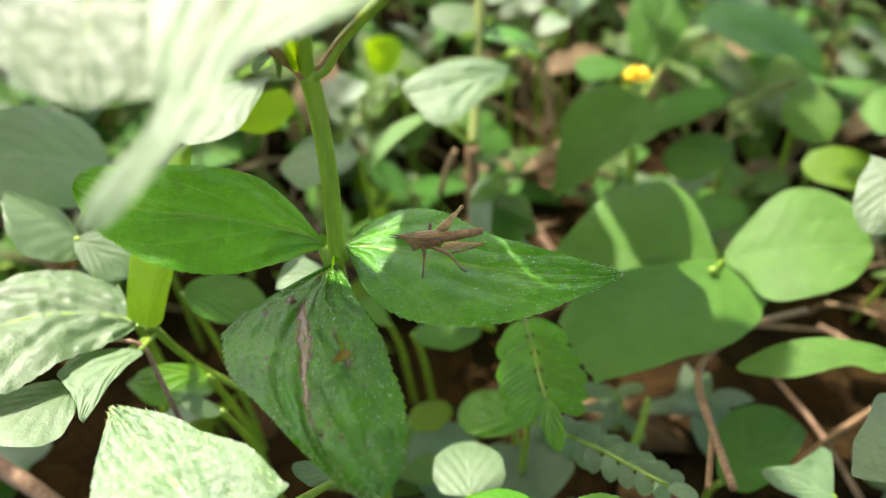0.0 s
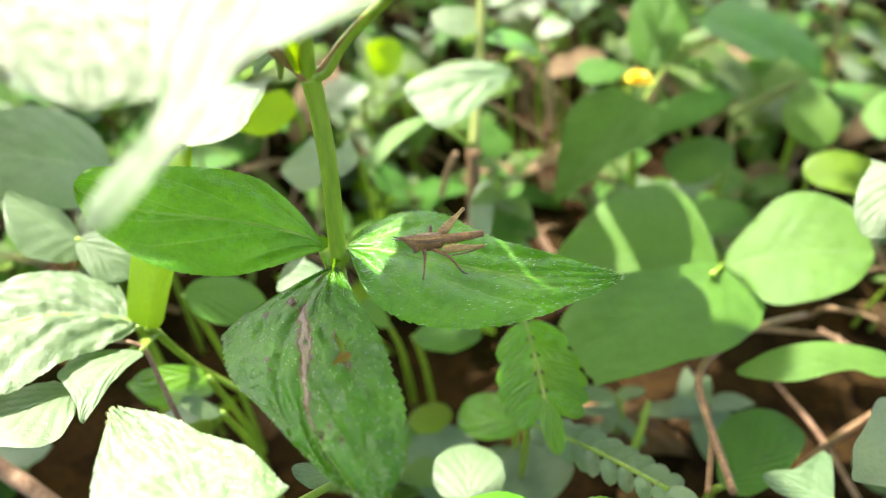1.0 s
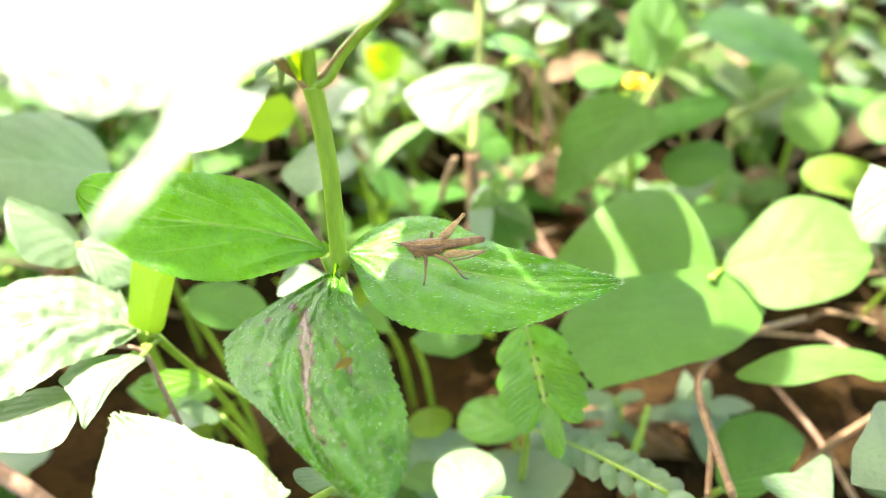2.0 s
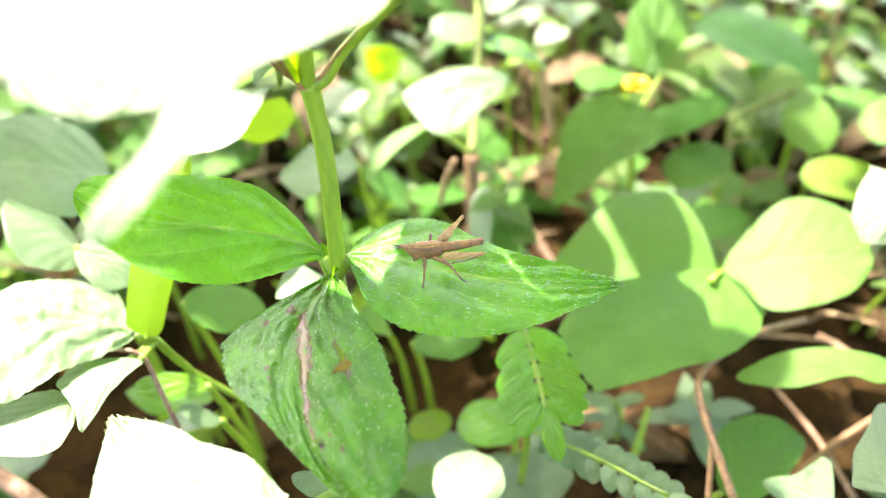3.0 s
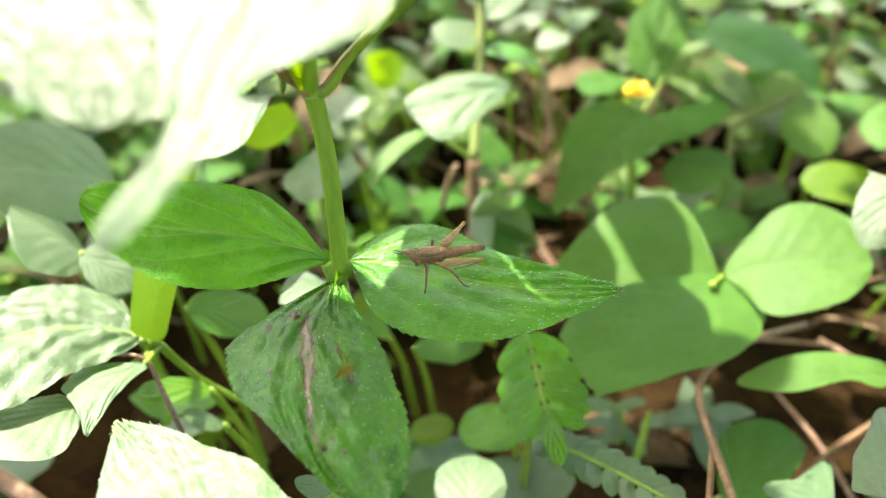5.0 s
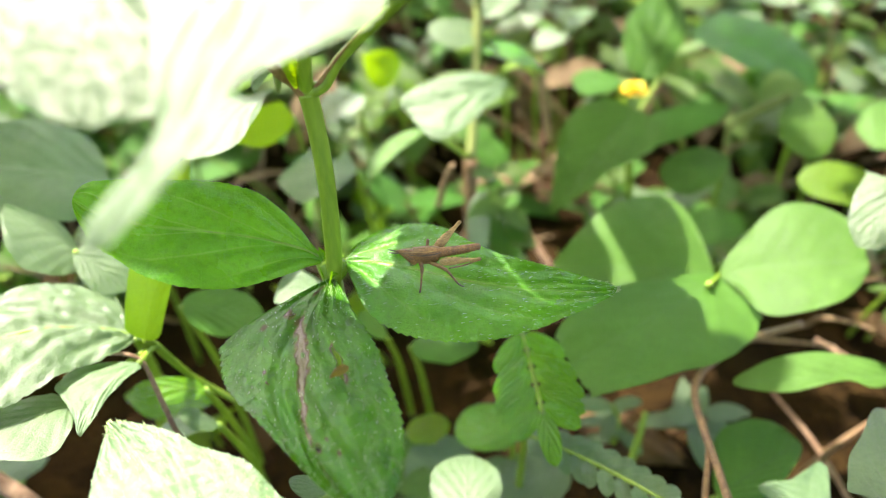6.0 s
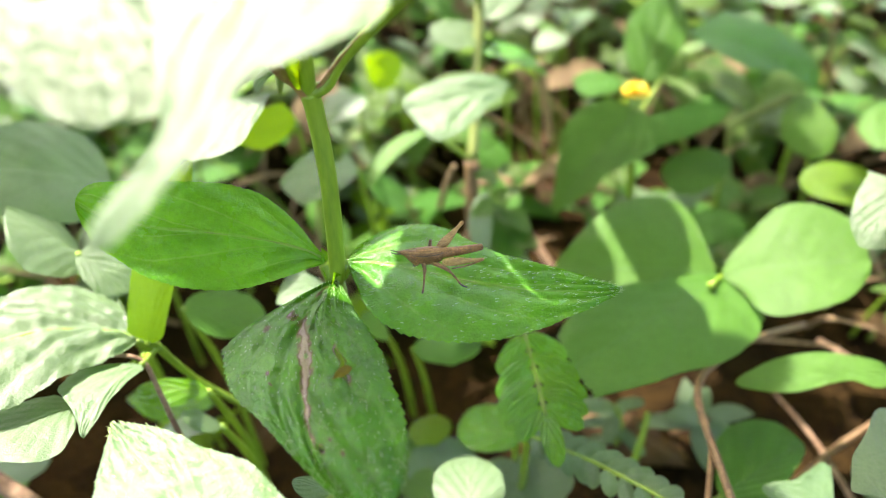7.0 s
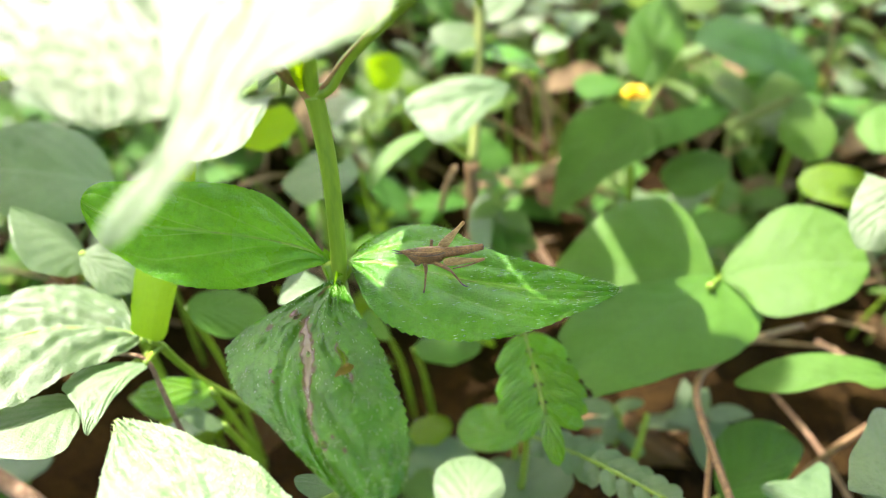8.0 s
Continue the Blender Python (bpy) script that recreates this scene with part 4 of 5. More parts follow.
def make_back_herb():
    top = Vector((0.0060, 0.1660, 0.1069))
    root = ground_under(top, 0.0, -0.02)
    root.y = Vector((0.0037, 0.1106, 0.0187)).y
    h = thing("herb", root, "herb with brown jointed stem and pale leaves", "plant")
    knot = Vector((0.0040, 0.1244, 0.0659))
    tube("stem", [root, Vector((0.0043, 0.1151, 0.0394)), knot], [0.0024, 0.0022, 0.0026], STEM_BROWN, h)
    tube("stem", [knot, Vector((0.0052, 0.1433, 0.0833)), top], [0.0020, 0.0018, 0.0018], STRAW_GREEN, h)
    leaf(h, LEAF_PALE_SHEEN, (0.0155, 0.1319, 0.0923), (-0.0177, 0.1127, 0.0931), 0.0273, (-0.057, -0.300, 0.950), "pale pleated sunlit leaf", sides=((0.078, 0.156, 0.230, 0.302, 0.364, 0.376, 0.388, 0.360, 0.325, 0.261, 0.188, 0.096), (0.054, 0.109, 0.163, 0.217, 0.272, 0.360, 0.448, 0.521, 0.574, 0.612, 0.580, 0.411)), bend=(0.025, 0.051, 0.076, 0.102, 0.127, 0.141, 0.141, 0.141, 0.120, 0.090, 0.060, 0.030), arch=0.05, fold=9, curl=0.12, quilt=0.03, nu=50, nv=24, seed=101, stalk=[Vector((0.0050, 0.1394, 0.0788))])
    leaf(h, LEAF_CLOVER, (-0.0106, 0.1209, 0.0800), (-0.0297, 0.0979, 0.0723), 0.0088, (-0.264, -0.400, 0.880), "arched leaf", sides=((0.159, 0.318, 0.477, 0.627, 0.757, 0.819, 0.791, 0.762, 0.595, 0.426, 0.284, 0.142), (0.034, 0.068, 0.102, 0.105, 0.075, 0.044, 0.047, 0.057, 0.083, 0.132, 0.181, 0.147)), arch=0.05, fold=5, curl=0.1, nu=40, nv=14, seed=102, stalk=[knot])
    leaf(h, LEAF_PALE_SHEEN, (0.0077, 0.1581, 0.0959), (-0.0116, 0.1544, 0.1018), 0.0159, (0.030, -0.350, 0.930), "pale leaf", sides=((0.115, 0.230, 0.345, 0.419, 0.399, 0.379, 0.350, 0.305, 0.261, 0.202, 0.135, 0.067), (0.081, 0.163, 0.244, 0.331, 0.422, 0.513, 0.581, 0.549, 0.517, 0.434, 0.289, 0.145)), arch=0.05, fold=6, curl=0.1, nu=30, nv=14, seed=103, stalk=[top])
    leaf(h, LEAF, Vector((0.0065, 0.1543, 0.0931)), (0.0310, 0.1543, 0.0829), 0.016, (0.037, 0.030, 0.999), "green leaf", arch=0.1, nu=30, nv=14, seed=104)
    leaf(h, LEAF_PALE_SHEEN, (0.0084, 0.1655, 0.1002), (0.0237, 0.1839, 0.1069), 0.0133, (0.030, -0.550, 0.830), "pale green leaf", sides=((0.085, 0.170, 0.254, 0.339, 0.403, 0.395, 0.387, 0.331, 0.264, 0.198, 0.132, 0.066), (0.149, 0.298, 0.447, 0.534, 0.597, 0.588, 0.536, 0.485, 0.433, 0.326, 0.217, 0.109)), arch=0.05, fold=8, curl=0.1, nu=30, nv=14, seed=105)
    # added upper stem, out of view, to carry the shade leaves
    apex = Vector((-0.014, 0.166, 0.226))
    tube("stem", [top, top.lerp(apex, 0.5) + Vector((-0.004, 0.004, 0)), apex], [0.0018, 0.0016, 0.0012], STEM, h)
    # added leaves outlined to throw the shadows on vine and flowering herb
    how = dict(nu=40, nv=16, wave=0.0)
    leaf(h, LEAF, (-0.0066, 0.1293, 0.2150), (-0.0123, 0.1488, 0.2150), 0.0208, UP, sides=((0.046, 0.092, 0.138, 0.184, 0.196, 0.180, 0.165, 0.141, 0.113, 0.085, 0.057, 0.028), (0.453, 0.649, 0.804, 0.776, 0.749, 0.722, 0.694, 0.623, 0.497, 0.371, 0.246, 0.123)), arch=0, fold=0, curl=0, **how, seed=540, stalk=[apex])
    leaf(h, LEAF, (0.0037, 0.1587, 0.2150), (0.0069, 0.1253, 0.2150), 0.0233, UP, sides=((0.092, 0.185, 0.277, 0.369, 0.395, 0.355, 0.313, 0.271, 0.231, 0.194, 0.137, 0.068), (0.223, 0.445, 0.537, 0.571, 0.605, 0.585, 0.560, 0.481, 0.393, 0.290, 0.192, 0.096)), arch=0, fold=0, curl=0, **how, seed=541, stalk=[apex])
    leaf(h, LEAF, (0.0168, 0.1067, 0.2150), (-0.0268, 0.1115, 0.2150), 0.0470, UP, sides=((0.296, 0.374, 0.416, 0.451, 0.454, 0.432, 0.396, 0.342, 0.288, 0.229, 0.153, 0.076), (0.059, 0.118, 0.177, 0.244, 0.321, 0.398, 0.473, 0.509, 0.546, 0.526, 0.351, 0.175)), arch=0, fold=0, curl=0, **how, seed=542, stalk=[apex])
    leaf(h, LEAF, (0.0499, 0.2183, 0.2150), (-0.0299, 0.1968, 0.2150), 0.0312, UP, sides=((0.070, 0.139, 0.209, 0.307, 0.441, 0.660, 0.876, 0.853, 0.724, 0.490, 0.327, 0.163), (0.042, 0.084, 0.124, 0.113, 0.094, 0.063, 0.054, 0.052, 0.063, 0.073, 0.049, 0.024)), arch=0, fold=0, curl=0, **how, seed=543, stalk=[apex])
    # spray of small young leaves on the stem
    for i in range(12):
        t = i / 11
        a = Vector((0.0125, 0.1075, 0.0730)).lerp(Vector((0.0180, 0.0935, 0.0466)), t)
        q = a + Vector((0.011 * math.cos(i * 2.4), -0.004, 0.006 * math.sin(i * 2.4) - 0.006 * t))
        leaf(h, LEAF_FERN, a, q, 0.006 + 0.004 * t, (0.158, -0.295, 0.942), "small young leaf", nu=10, nv=6, fold=16, seed=110 + i)
    leaf(h, LEAF_PALE_SHEEN, Vector((0.0084, 0.1110, 0.0620)), (0.0094, 0.0845, 0.0492), 0.010, (-0.571, -0.382, 0.726), "pale narrow leaf", nu=24, nv=8, seed=125)
    leaf(h, LEAF_DARK, Vector((0.0155, 0.1077, 0.0574)), (0.0167, 0.0837, 0.0475), 0.013, (0.167, -0.383, 0.908), "dark leaf", nu=24, nv=8, seed=126)


def pinnate(h, line, count, size, width, up, material, seed=0):
    """A feather-like leaf: a stalk with leaflets on both sides."""
    tube("rachis", line, [0.0005] * len(line), STEM, h)
    pts = [Vector(p) for p in line]
    for i in range(count):
        t = (i + 0.5) / count * (len(pts) - 1)
        k = min(int(t), len(pts) - 2)
        p = pts[k].lerp(pts[k + 1], t - k)
        d = (pts[k + 1] - pts[k]).normalized()
        s = Vector(up).cross(d).normalized()
        grow = size * (0.75 + 0.35 * math.sin(math.pi * (i + 0.7) / count))
        for sgn in (1, -1):
            q = p + (s * sgn * 0.8 + d * 0.7 - Vector(up) * 0.12).normalized() * grow
            leaf(h, material, p, q, width, up, name="leaflet", nu=12, nv=6, shape="oblong", fold=8, curl=0.2, wave=0.06, seed=seed + 2 * i + (sgn > 0))
    e = pts[-1]
    leaf(h, material, e, e + (pts[-1] - pts[-2]).normalized() * size, width, up, name="leaflet", nu=12, nv=6, shape="oblong", seed=seed)


def make_ferns():
    a = [(0.0185, 0.0240, 0.0830), (0.0211, 0.0147, 0.0782), (0.0234, 0.0036, 0.0754)]
    root = ground_under(a[0], 0, 0.01)
    h = thing("fern", root, "green feathery fern frond", "fern")
    tube("stem", [root, root.lerp(Vector(a[0]), 0.6), Vector(a[0])], [0.001, 0.001, 0.0009], STEM, h)
    pinnate(h, a, 5, 0.0125, 0.0050, (-0.046, -0.45, 0.89), LEAF, 200)
    b = [(0.0201, 0.0083, 0.0622), (0.0342, 0.0001, 0.0638), (0.0488, -0.0132, 0.0686)]
    root = ground_under(b[0], 0, 0.02)
    h = thing("fern", root, "pale green feathery fern frond", "fern")
    tube("stem", [root, root.lerp(Vector(b[0]), 0.6), Vector(b[0])], [0.001, 0.001, 0.0009], STEM, h)
    pinnate(h, b, 9, 0.0070, 0.0040, (0.152, -0.184, 0.971), LEAF_PALE_SHEEN, 240)


def lone(label, material, base, tip, width, up, name="seedling", dx=0.004, **how):
    """A small plant of which one leaf shows: stem and leaf."""
    base = Vector(base)
    root = ground_under(base, dx, 0.012)
    h = thing(name, root, label, "plant")
    tube("stem", [root, root.lerp(base, 0.55) + Vector((0, 0.004, 0)), base], [0.0011, 0.001, 0.0008], STEM, h, seg=8)
    how.setdefault("nu", 36), how.setdefault("nv", 14)
    leaf(h, material, base, tip, width, up, **how)
    return h


def make_lone_leaves():
    lone("low plant with a small round green seedling leaf", LEAF, (0.0201, 0.0268, 0.0386), (0.0018, 0.0290, 0.0376), 0.0152, (0.040, -0.200, 0.980), sides=((0.134, 0.268, 0.393, 0.466, 0.540, 0.562, 0.571, 0.541, 0.476, 0.406, 0.266, 0.129), (0.094, 0.187, 0.281, 0.355, 0.385, 0.416, 0.429, 0.411, 0.389, 0.300, 0.208, 0.104)), arch=0.04, fold=5, curl=0.1, seed=301)
    lone("low plant with a small sunlit round leaf", LEAF_PALE_SHEEN, (0.0064, -0.0090, 0.0557), (0.0053, 0.0101, 0.0507), 0.0173, (0.050, -0.221, 0.974), sides=((0.228, 0.382, 0.420, 0.459, 0.498, 0.487, 0.471, 0.451, 0.374, 0.297, 0.207, 0.103), (0.259, 0.386, 0.433, 0.480, 0.502, 0.493, 0.484, 0.436, 0.352, 0.268, 0.179, 0.089)), arch=0.07, fold=5, curl=0.1, seed=302)
    lone("low plant with a small green leaf", LEAF_FRESH, (-0.0129, 0.0350, 0.0269), (-0.0003, 0.0380, 0.0283), 0.0101, (0.040, -0.200, 0.980), sides=((0.136, 0.272, 0.408, 0.452, 0.481, 0.511, 0.540, 0.477, 0.398, 0.318, 0.214, 0.107), (0.102, 0.205, 0.307, 0.392, 0.415, 0.438, 0.460, 0.436, 0.376, 0.316, 0.231, 0.116)), arch=0.04, fold=5, curl=0.1, seed=303)
    lone("low plant with a half-lit green leaf", LEAF_DARK, (-0.0112, 0.0452, 0.0530), (0.0082, 0.0468, 0.0532), 0.0111, (0.040, -0.150, 0.990), sides=((0.132, 0.265, 0.397, 0.468, 0.520, 0.571, 0.612, 0.524, 0.436, 0.348, 0.236, 0.118), (0.101, 0.203, 0.292, 0.324, 0.356, 0.388, 0.376, 0.328, 0.281, 0.230, 0.154, 0.077)), arch=0.04, fold=5, curl=0.1, seed=304)
    lone("low plant with a dark green leaf", LEAF_DARK, (0.0690, 0.0058, 0.0426), (0.0934, 0.0223, 0.0437), 0.0202, (0.043, -0.120, 0.990), sides=((0.108, 0.215, 0.290, 0.314, 0.327, 0.306, 0.286, 0.240, 0.194, 0.148, 0.100, 0.050), (0.100, 0.201, 0.301, 0.444, 0.588, 0.652, 0.673, 0.636, 0.579, 0.488, 0.397, 0.227)), arch=0.04, fold=6, curl=0.1, seed=305)
    lone("low plant with a broad dark grey-green leaf", LEAF_PALE_SHEEN, (0.0890, -0.0239, 0.0857), (0.0973, 0.0054, 0.0783), 0.0145, (-0.100, -0.120, 0.980), sides=((0.051, 0.102, 0.153, 0.204, 0.255, 0.306, 0.312, 0.295, 0.277, 0.260, 0.177, 0.089), (0.610, 0.688, 0.669, 0.651, 0.620, 0.513, 0.406, 0.321, 0.257, 0.192, 0.128, 0.064)), arch=0.04, fold=6, curl=0.1, seed=306, dx=0.05)
    lone("low plant with a long sunlit leaf", LEAF_CLOVER, (0.1154, 0.0279, 0.0640), (0.0742, 0.0284, 0.0598), 0.0112, (0.036, -0.250, 0.970), sides=((0.121, 0.243, 0.360, 0.473, 0.560, 0.647, 0.631, 0.568, 0.466, 0.317, 0.207, 0.104), (0.089, 0.177, 0.266, 0.298, 0.117, 0.163, 0.276, 0.353, 0.331, 0.245, 0.164, 0.082)), arch=0.04, fold=6, curl=0.1, seed=307, dx=0.05)
    lone("low plant with a grey-green leaf with a bright spot", LEAF_PALE_SHEEN, (0.1138, 0.0565, 0.1029), (0.1010, 0.0433, 0.0933), 0.0189, (-0.400, -0.400, 0.820), sides=((0.488, 0.477, 0.465, 0.454, 0.443, 0.419, 0.375, 0.332, 0.285, 0.193, 0.117, 0.059), (0.066, 0.133, 0.199, 0.265, 0.331, 0.398, 0.464, 0.512, 0.410, 0.307, 0.205, 0.102)), arch=0.05, fold=6, curl=0.1, seed=308, dx=0.05)
    lone("low plant with a round green leaf", LEAF_CLOVER, (0.1327, 0.1691, 0.0673), (0.1273, 0.1405, 0.0567), 0.0210, (0.052, -0.300, 0.950), sides=((0.092, 0.183, 0.275, 0.366, 0.449, 0.530, 0.562, 0.558, 0.521, 0.427, 0.333, 0.171), (0.060, 0.120, 0.180, 0.239, 0.346, 0.437, 0.438, 0.438, 0.383, 0.308, 0.233, 0.123)), arch=0.05, fold=6, curl=0.1, seed=309)
    lone("low plant with a round green leaf", LEAF_CLOVER, (0.1609, 0.1485, 0.0669), (0.1447, 0.1492, 0.0640), 0.0256, (0.050, -0.221, 0.974), sides=((0.156, 0.312, 0.468, 0.496, 0.457, 0.417, 0.378, 0.338, 0.262, 0.186, 0.118, 0.059), (0.084, 0.168, 0.252, 0.336, 0.420, 0.504, 0.497, 0.468, 0.440, 0.355, 0.237, 0.118)), arch=0.05, fold=6, curl=0.1, seed=310, dx=0.05)
    lone("low plant with a yellow-green leaf", LEAF_FRESH, (0.1370, 0.1098, 0.0669), (0.1135, 0.1139, 0.0650), 0.0207, (0.040, -0.200, 0.970), sides=((0.082, 0.163, 0.245, 0.316, 0.343, 0.371, 0.397, 0.365, 0.333, 0.286, 0.191, 0.095), (0.131, 0.262, 0.392, 0.523, 0.603, 0.575, 0.547, 0.506, 0.446, 0.386, 0.275, 0.137)), arch=0.06, fold=8, curl=0.1, seed=311)
    lone("low plant with a backlit yellow-green leaf", LEAF_FRESH, (-0.0514, 0.1057, 0.0926), (-0.0701, 0.0924, 0.0949), 0.0130, (-0.056, -0.850, 0.520), sides=((0.160, 0.320, 0.479, 0.466, 0.454, 0.441, 0.379, 0.316, 0.253, 0.189, 0.126, 0.063), (0.086, 0.172, 0.258, 0.345, 0.433, 0.496, 0.521, 0.465, 0.363, 0.267, 0.178, 0.089)), arch=0.05, fold=5, curl=0.1, seed=312)
    lone("low plant with a pale sunlit leaf beside a dark one", LEAF_PALE_SHEEN, (0.0881, -0.0070, 0.0570), (0.0729, -0.0029, 0.0596), 0.0164, (0.043, -0.120, 0.990), sides=((0.692, 0.729, 0.767, 0.692, 0.553, 0.413, 0.273, 0.210, 0.168, 0.126, 0.084, 0.042), (0.047, 0.093, 0.140, 0.187, 0.233, 0.231, 0.223, 0.216, 0.186, 0.140, 0.093, 0.047)), arch=0.04, fold=6, curl=0.1, seed=313)
    lone("low plant with a pale sunlit leaf", LEAF_PALE_SHEEN, (-0.0324, 0.1011, 0.0778), (-0.0545, 0.0882, 0.0798), 0.0216, (0.050, -0.250, 0.970), sides=((0.440, 0.345, 0.250, 0.155, 0.376, 0.505, 0.416, 0.326, 0.237, 0.177, 0.118, 0.059), (0.075, 0.150, 0.225, 0.300, 0.375, 0.451, 0.491, 0.493, 0.495, 0.473, 0.315, 0.158)), arch=0.05, fold=6, curl=0.1, seed=314)
    lone("low plant with a pale grey-green shaded leaf", LEAF_PALE_SHEEN, (-0.0999, 0.0743, 0.0888), (-0.1234, 0.0564, 0.1062), 0.0395, (0.020, -0.350, 0.930), sides=((0.185, 0.340, 0.413, 0.487, 0.504, 0.512, 0.520, 0.485, 0.432, 0.374, 0.253, 0.128), (0.076, 0.152, 0.230, 0.312, 0.393, 0.429, 0.455, 0.480, 0.469, 0.425, 0.381, 0.196)), arch=0.04, fold=6, curl=0.1, seed=316)
    lone("low plant with a rounded pale leaf", LEAF_PALE_SHEEN, (-0.0904, 0.0340, 0.0960), (-0.1007, 0.0278, 0.1126), 0.0212, (0.040, -0.100, 0.990), sides=((0.064, 0.128, 0.192, 0.256, 0.274, 0.247, 0.221, 0.194, 0.178, 0.167, 0.157, 0.131), (0.248, 0.376, 0.454, 0.532, 0.609, 0.672, 0.699, 0.726, 0.693, 0.588, 0.482, 0.264)), arch=0.04, fold=6, curl=0.1, seed=317)
    lone("low plant with a sunlit pale leaf", LEAF_PALE_SHEEN, (-0.0849, 0.0250, 0.1037), (-0.0734, 0.0210, 0.0956), 0.0125, (0.050, -0.200, 0.970), sides=((0.072, 0.144, 0.216, 0.288, 0.356, 0.387, 0.418, 0.450, 0.395, 0.296, 0.197, 0.099), (0.144, 0.289, 0.433, 0.550, 0.520, 0.489, 0.459, 0.429, 0.374, 0.267, 0.176, 0.088)), arch=0.05, fold=6, curl=0.1, seed=318)
    lone("low plant with a sunlit yellow-green leaf", LEAF_PALE_SHEEN, (-0.0278, 0.0226, 0.0963), (-0.0375, 0.0158, 0.0971), 0.012, (0.043, -0.081, 0.996), seed=319)
    lone("low plant with a toothed green leaf", LEAF, (0.0223, -0.0478, 0.1011), (0.0038, -0.0445, 0.1069), 0.014, (0.029, 0.172, 0.985), seed=320, teeth=14)
    lone("low plant with a toothed green leaf", LEAF, (0.0228, -0.0452, 0.0964), (0.0365, -0.0400, 0.1012), 0.014, (0.029, 0.172, 0.985), seed=321, teeth=14)
    lone("low plant with a small green leaf", LEAF, (-0.0821, 0.0368, 0.0334), (-0.0951, 0.0352, 0.0406), 0.014, (0.040, -0.010, 0.999), seed=322)
    lone("low plant with a small green leaf", LEAF, (-0.0831, 0.0313, 0.0425), (-0.0686, 0.0358, 0.0386), 0.013, (0.040, -0.010, 0.999), seed=323)
    lone("low plant with a pale leaf", LEAF_PALE_SHEEN, (-0.0790, 0.0194, 0.0436), (-0.0658, 0.0216, 0.0449), 0.008, (0.040, -0.010, 0.999), seed=324)
    lone("low plant with a yellow-green backlit leaf", LEAF_FRESH, (-0.0290, 0.1858, 0.0641), (-0.0419, 0.1926, 0.0735), 0.018, (-0.056, 0.997, -0.059), seed=325)
    lone("low plant with a sunlit yellow-green leaf", LEAF_FRESH, (0.0164, 0.1920, 0.0668), (0.0300, 0.1910, 0.0720), 0.015, (0.036, 0.061, 0.998), seed=330)
    lone("low plant with a sunlit yellow-green leaf", LEAF_FRESH, (0.0297, 0.2004, 0.0599), (0.0164, 0.2004, 0.0690), 0.013, (0.135, 0.066, 0.989), seed=331)
    lone("low plant with a bright sunlit leaf", LEAF_PALE_SHEEN, (0.0453, 0.2512, 0.0562), (0.0317, 0.2405, 0.0527), 0.016, (0.135, 0.066, 0.989), seed=332)
    lone("low plant with a green leaf among straw", LEAF_DARK, (0.0616, 0.1747, 0.0705), (0.0425, 0.1724, 0.0716), 0.0163, (0.000, -0.200, 0.980), sides=((0.073, 0.146, 0.220, 0.287, 0.328, 0.370, 0.412, 0.371, 0.300, 0.230, 0.156, 0.078), (0.095, 0.190, 0.285, 0.380, 0.474, 0.512, 0.550, 0.588, 0.574, 0.479, 0.384, 0.225)), arch=0.04, fold=5, curl=0.1, seed=333)
    lone("low plant with a shaded green leaf", LEAF_DARK, (0.0995, 0.1441, 0.0547), (0.0728, 0.1327, 0.0532), 0.0192, (0.000, -0.300, 0.950), sides=((0.100, 0.199, 0.299, 0.381, 0.393, 0.405, 0.418, 0.384, 0.324, 0.261, 0.174, 0.087), (0.092, 0.185, 0.277, 0.369, 0.461, 0.528, 0.555, 0.582, 0.577, 0.512, 0.447, 0.370)), arch=0.04, fold=5, curl=0.1, seed=334)
    lone("low plant with a pale sunlit leaf", LEAF_PALE_SHEEN, (-0.0402, 0.1549, 0.0754), (-0.0487, 0.1375, 0.0712), 0.018, (-0.057, -0.086, 0.995), seed=335)
    lone("low plant with a small green leaf", LEAF_DARK, (0.0742, 0.1151, 0.0381), (0.1000, 0.1129, 0.0465), 0.0180, (0.050, -0.221, 0.974), sides=((0.072, 0.144, 0.215, 0.261, 0.304, 0.348, 0.382, 0.350, 0.318, 0.286, 0.208, 0.104), (0.078, 0.156, 0.234, 0.312, 0.399, 0.508, 0.618, 0.558, 0.485, 0.412, 0.293, 0.147)), arch=0.04, fold=5, curl=0.1, seed=336)
    lone("low plant with a shaded green leaf", LEAF_DARK, (-0.0669, 0.0307, 0.0813), (-0.0501, 0.0411, 0.0689), 0.0161, (0.050, -0.250, 0.970), sides=((0.171, 0.342, 0.440, 0.504, 0.568, 0.565, 0.514, 0.463, 0.389, 0.292, 0.194, 0.097), (0.085, 0.171, 0.256, 0.316, 0.368, 0.420, 0.432, 0.406, 0.381, 0.334, 0.223, 0.111)), arch=0.05, fold=6, curl=0.1, seed=341)
    lone("low plant with a bright green leaf", LEAF, (-0.0571, 0.0113, 0.0725), (-0.0703, 0.0041, 0.0802), 0.0079, (0.050, -0.200, 0.970), sides=((0.107, 0.213, 0.320, 0.370, 0.370, 0.370, 0.370, 0.328, 0.282, 0.232, 0.155, 0.077), (0.123, 0.245, 0.368, 0.490, 0.542, 0.586, 0.630, 0.625, 0.557, 0.488, 0.350, 0.175)), arch=0.05, fold=6, curl=0.1, seed=342)
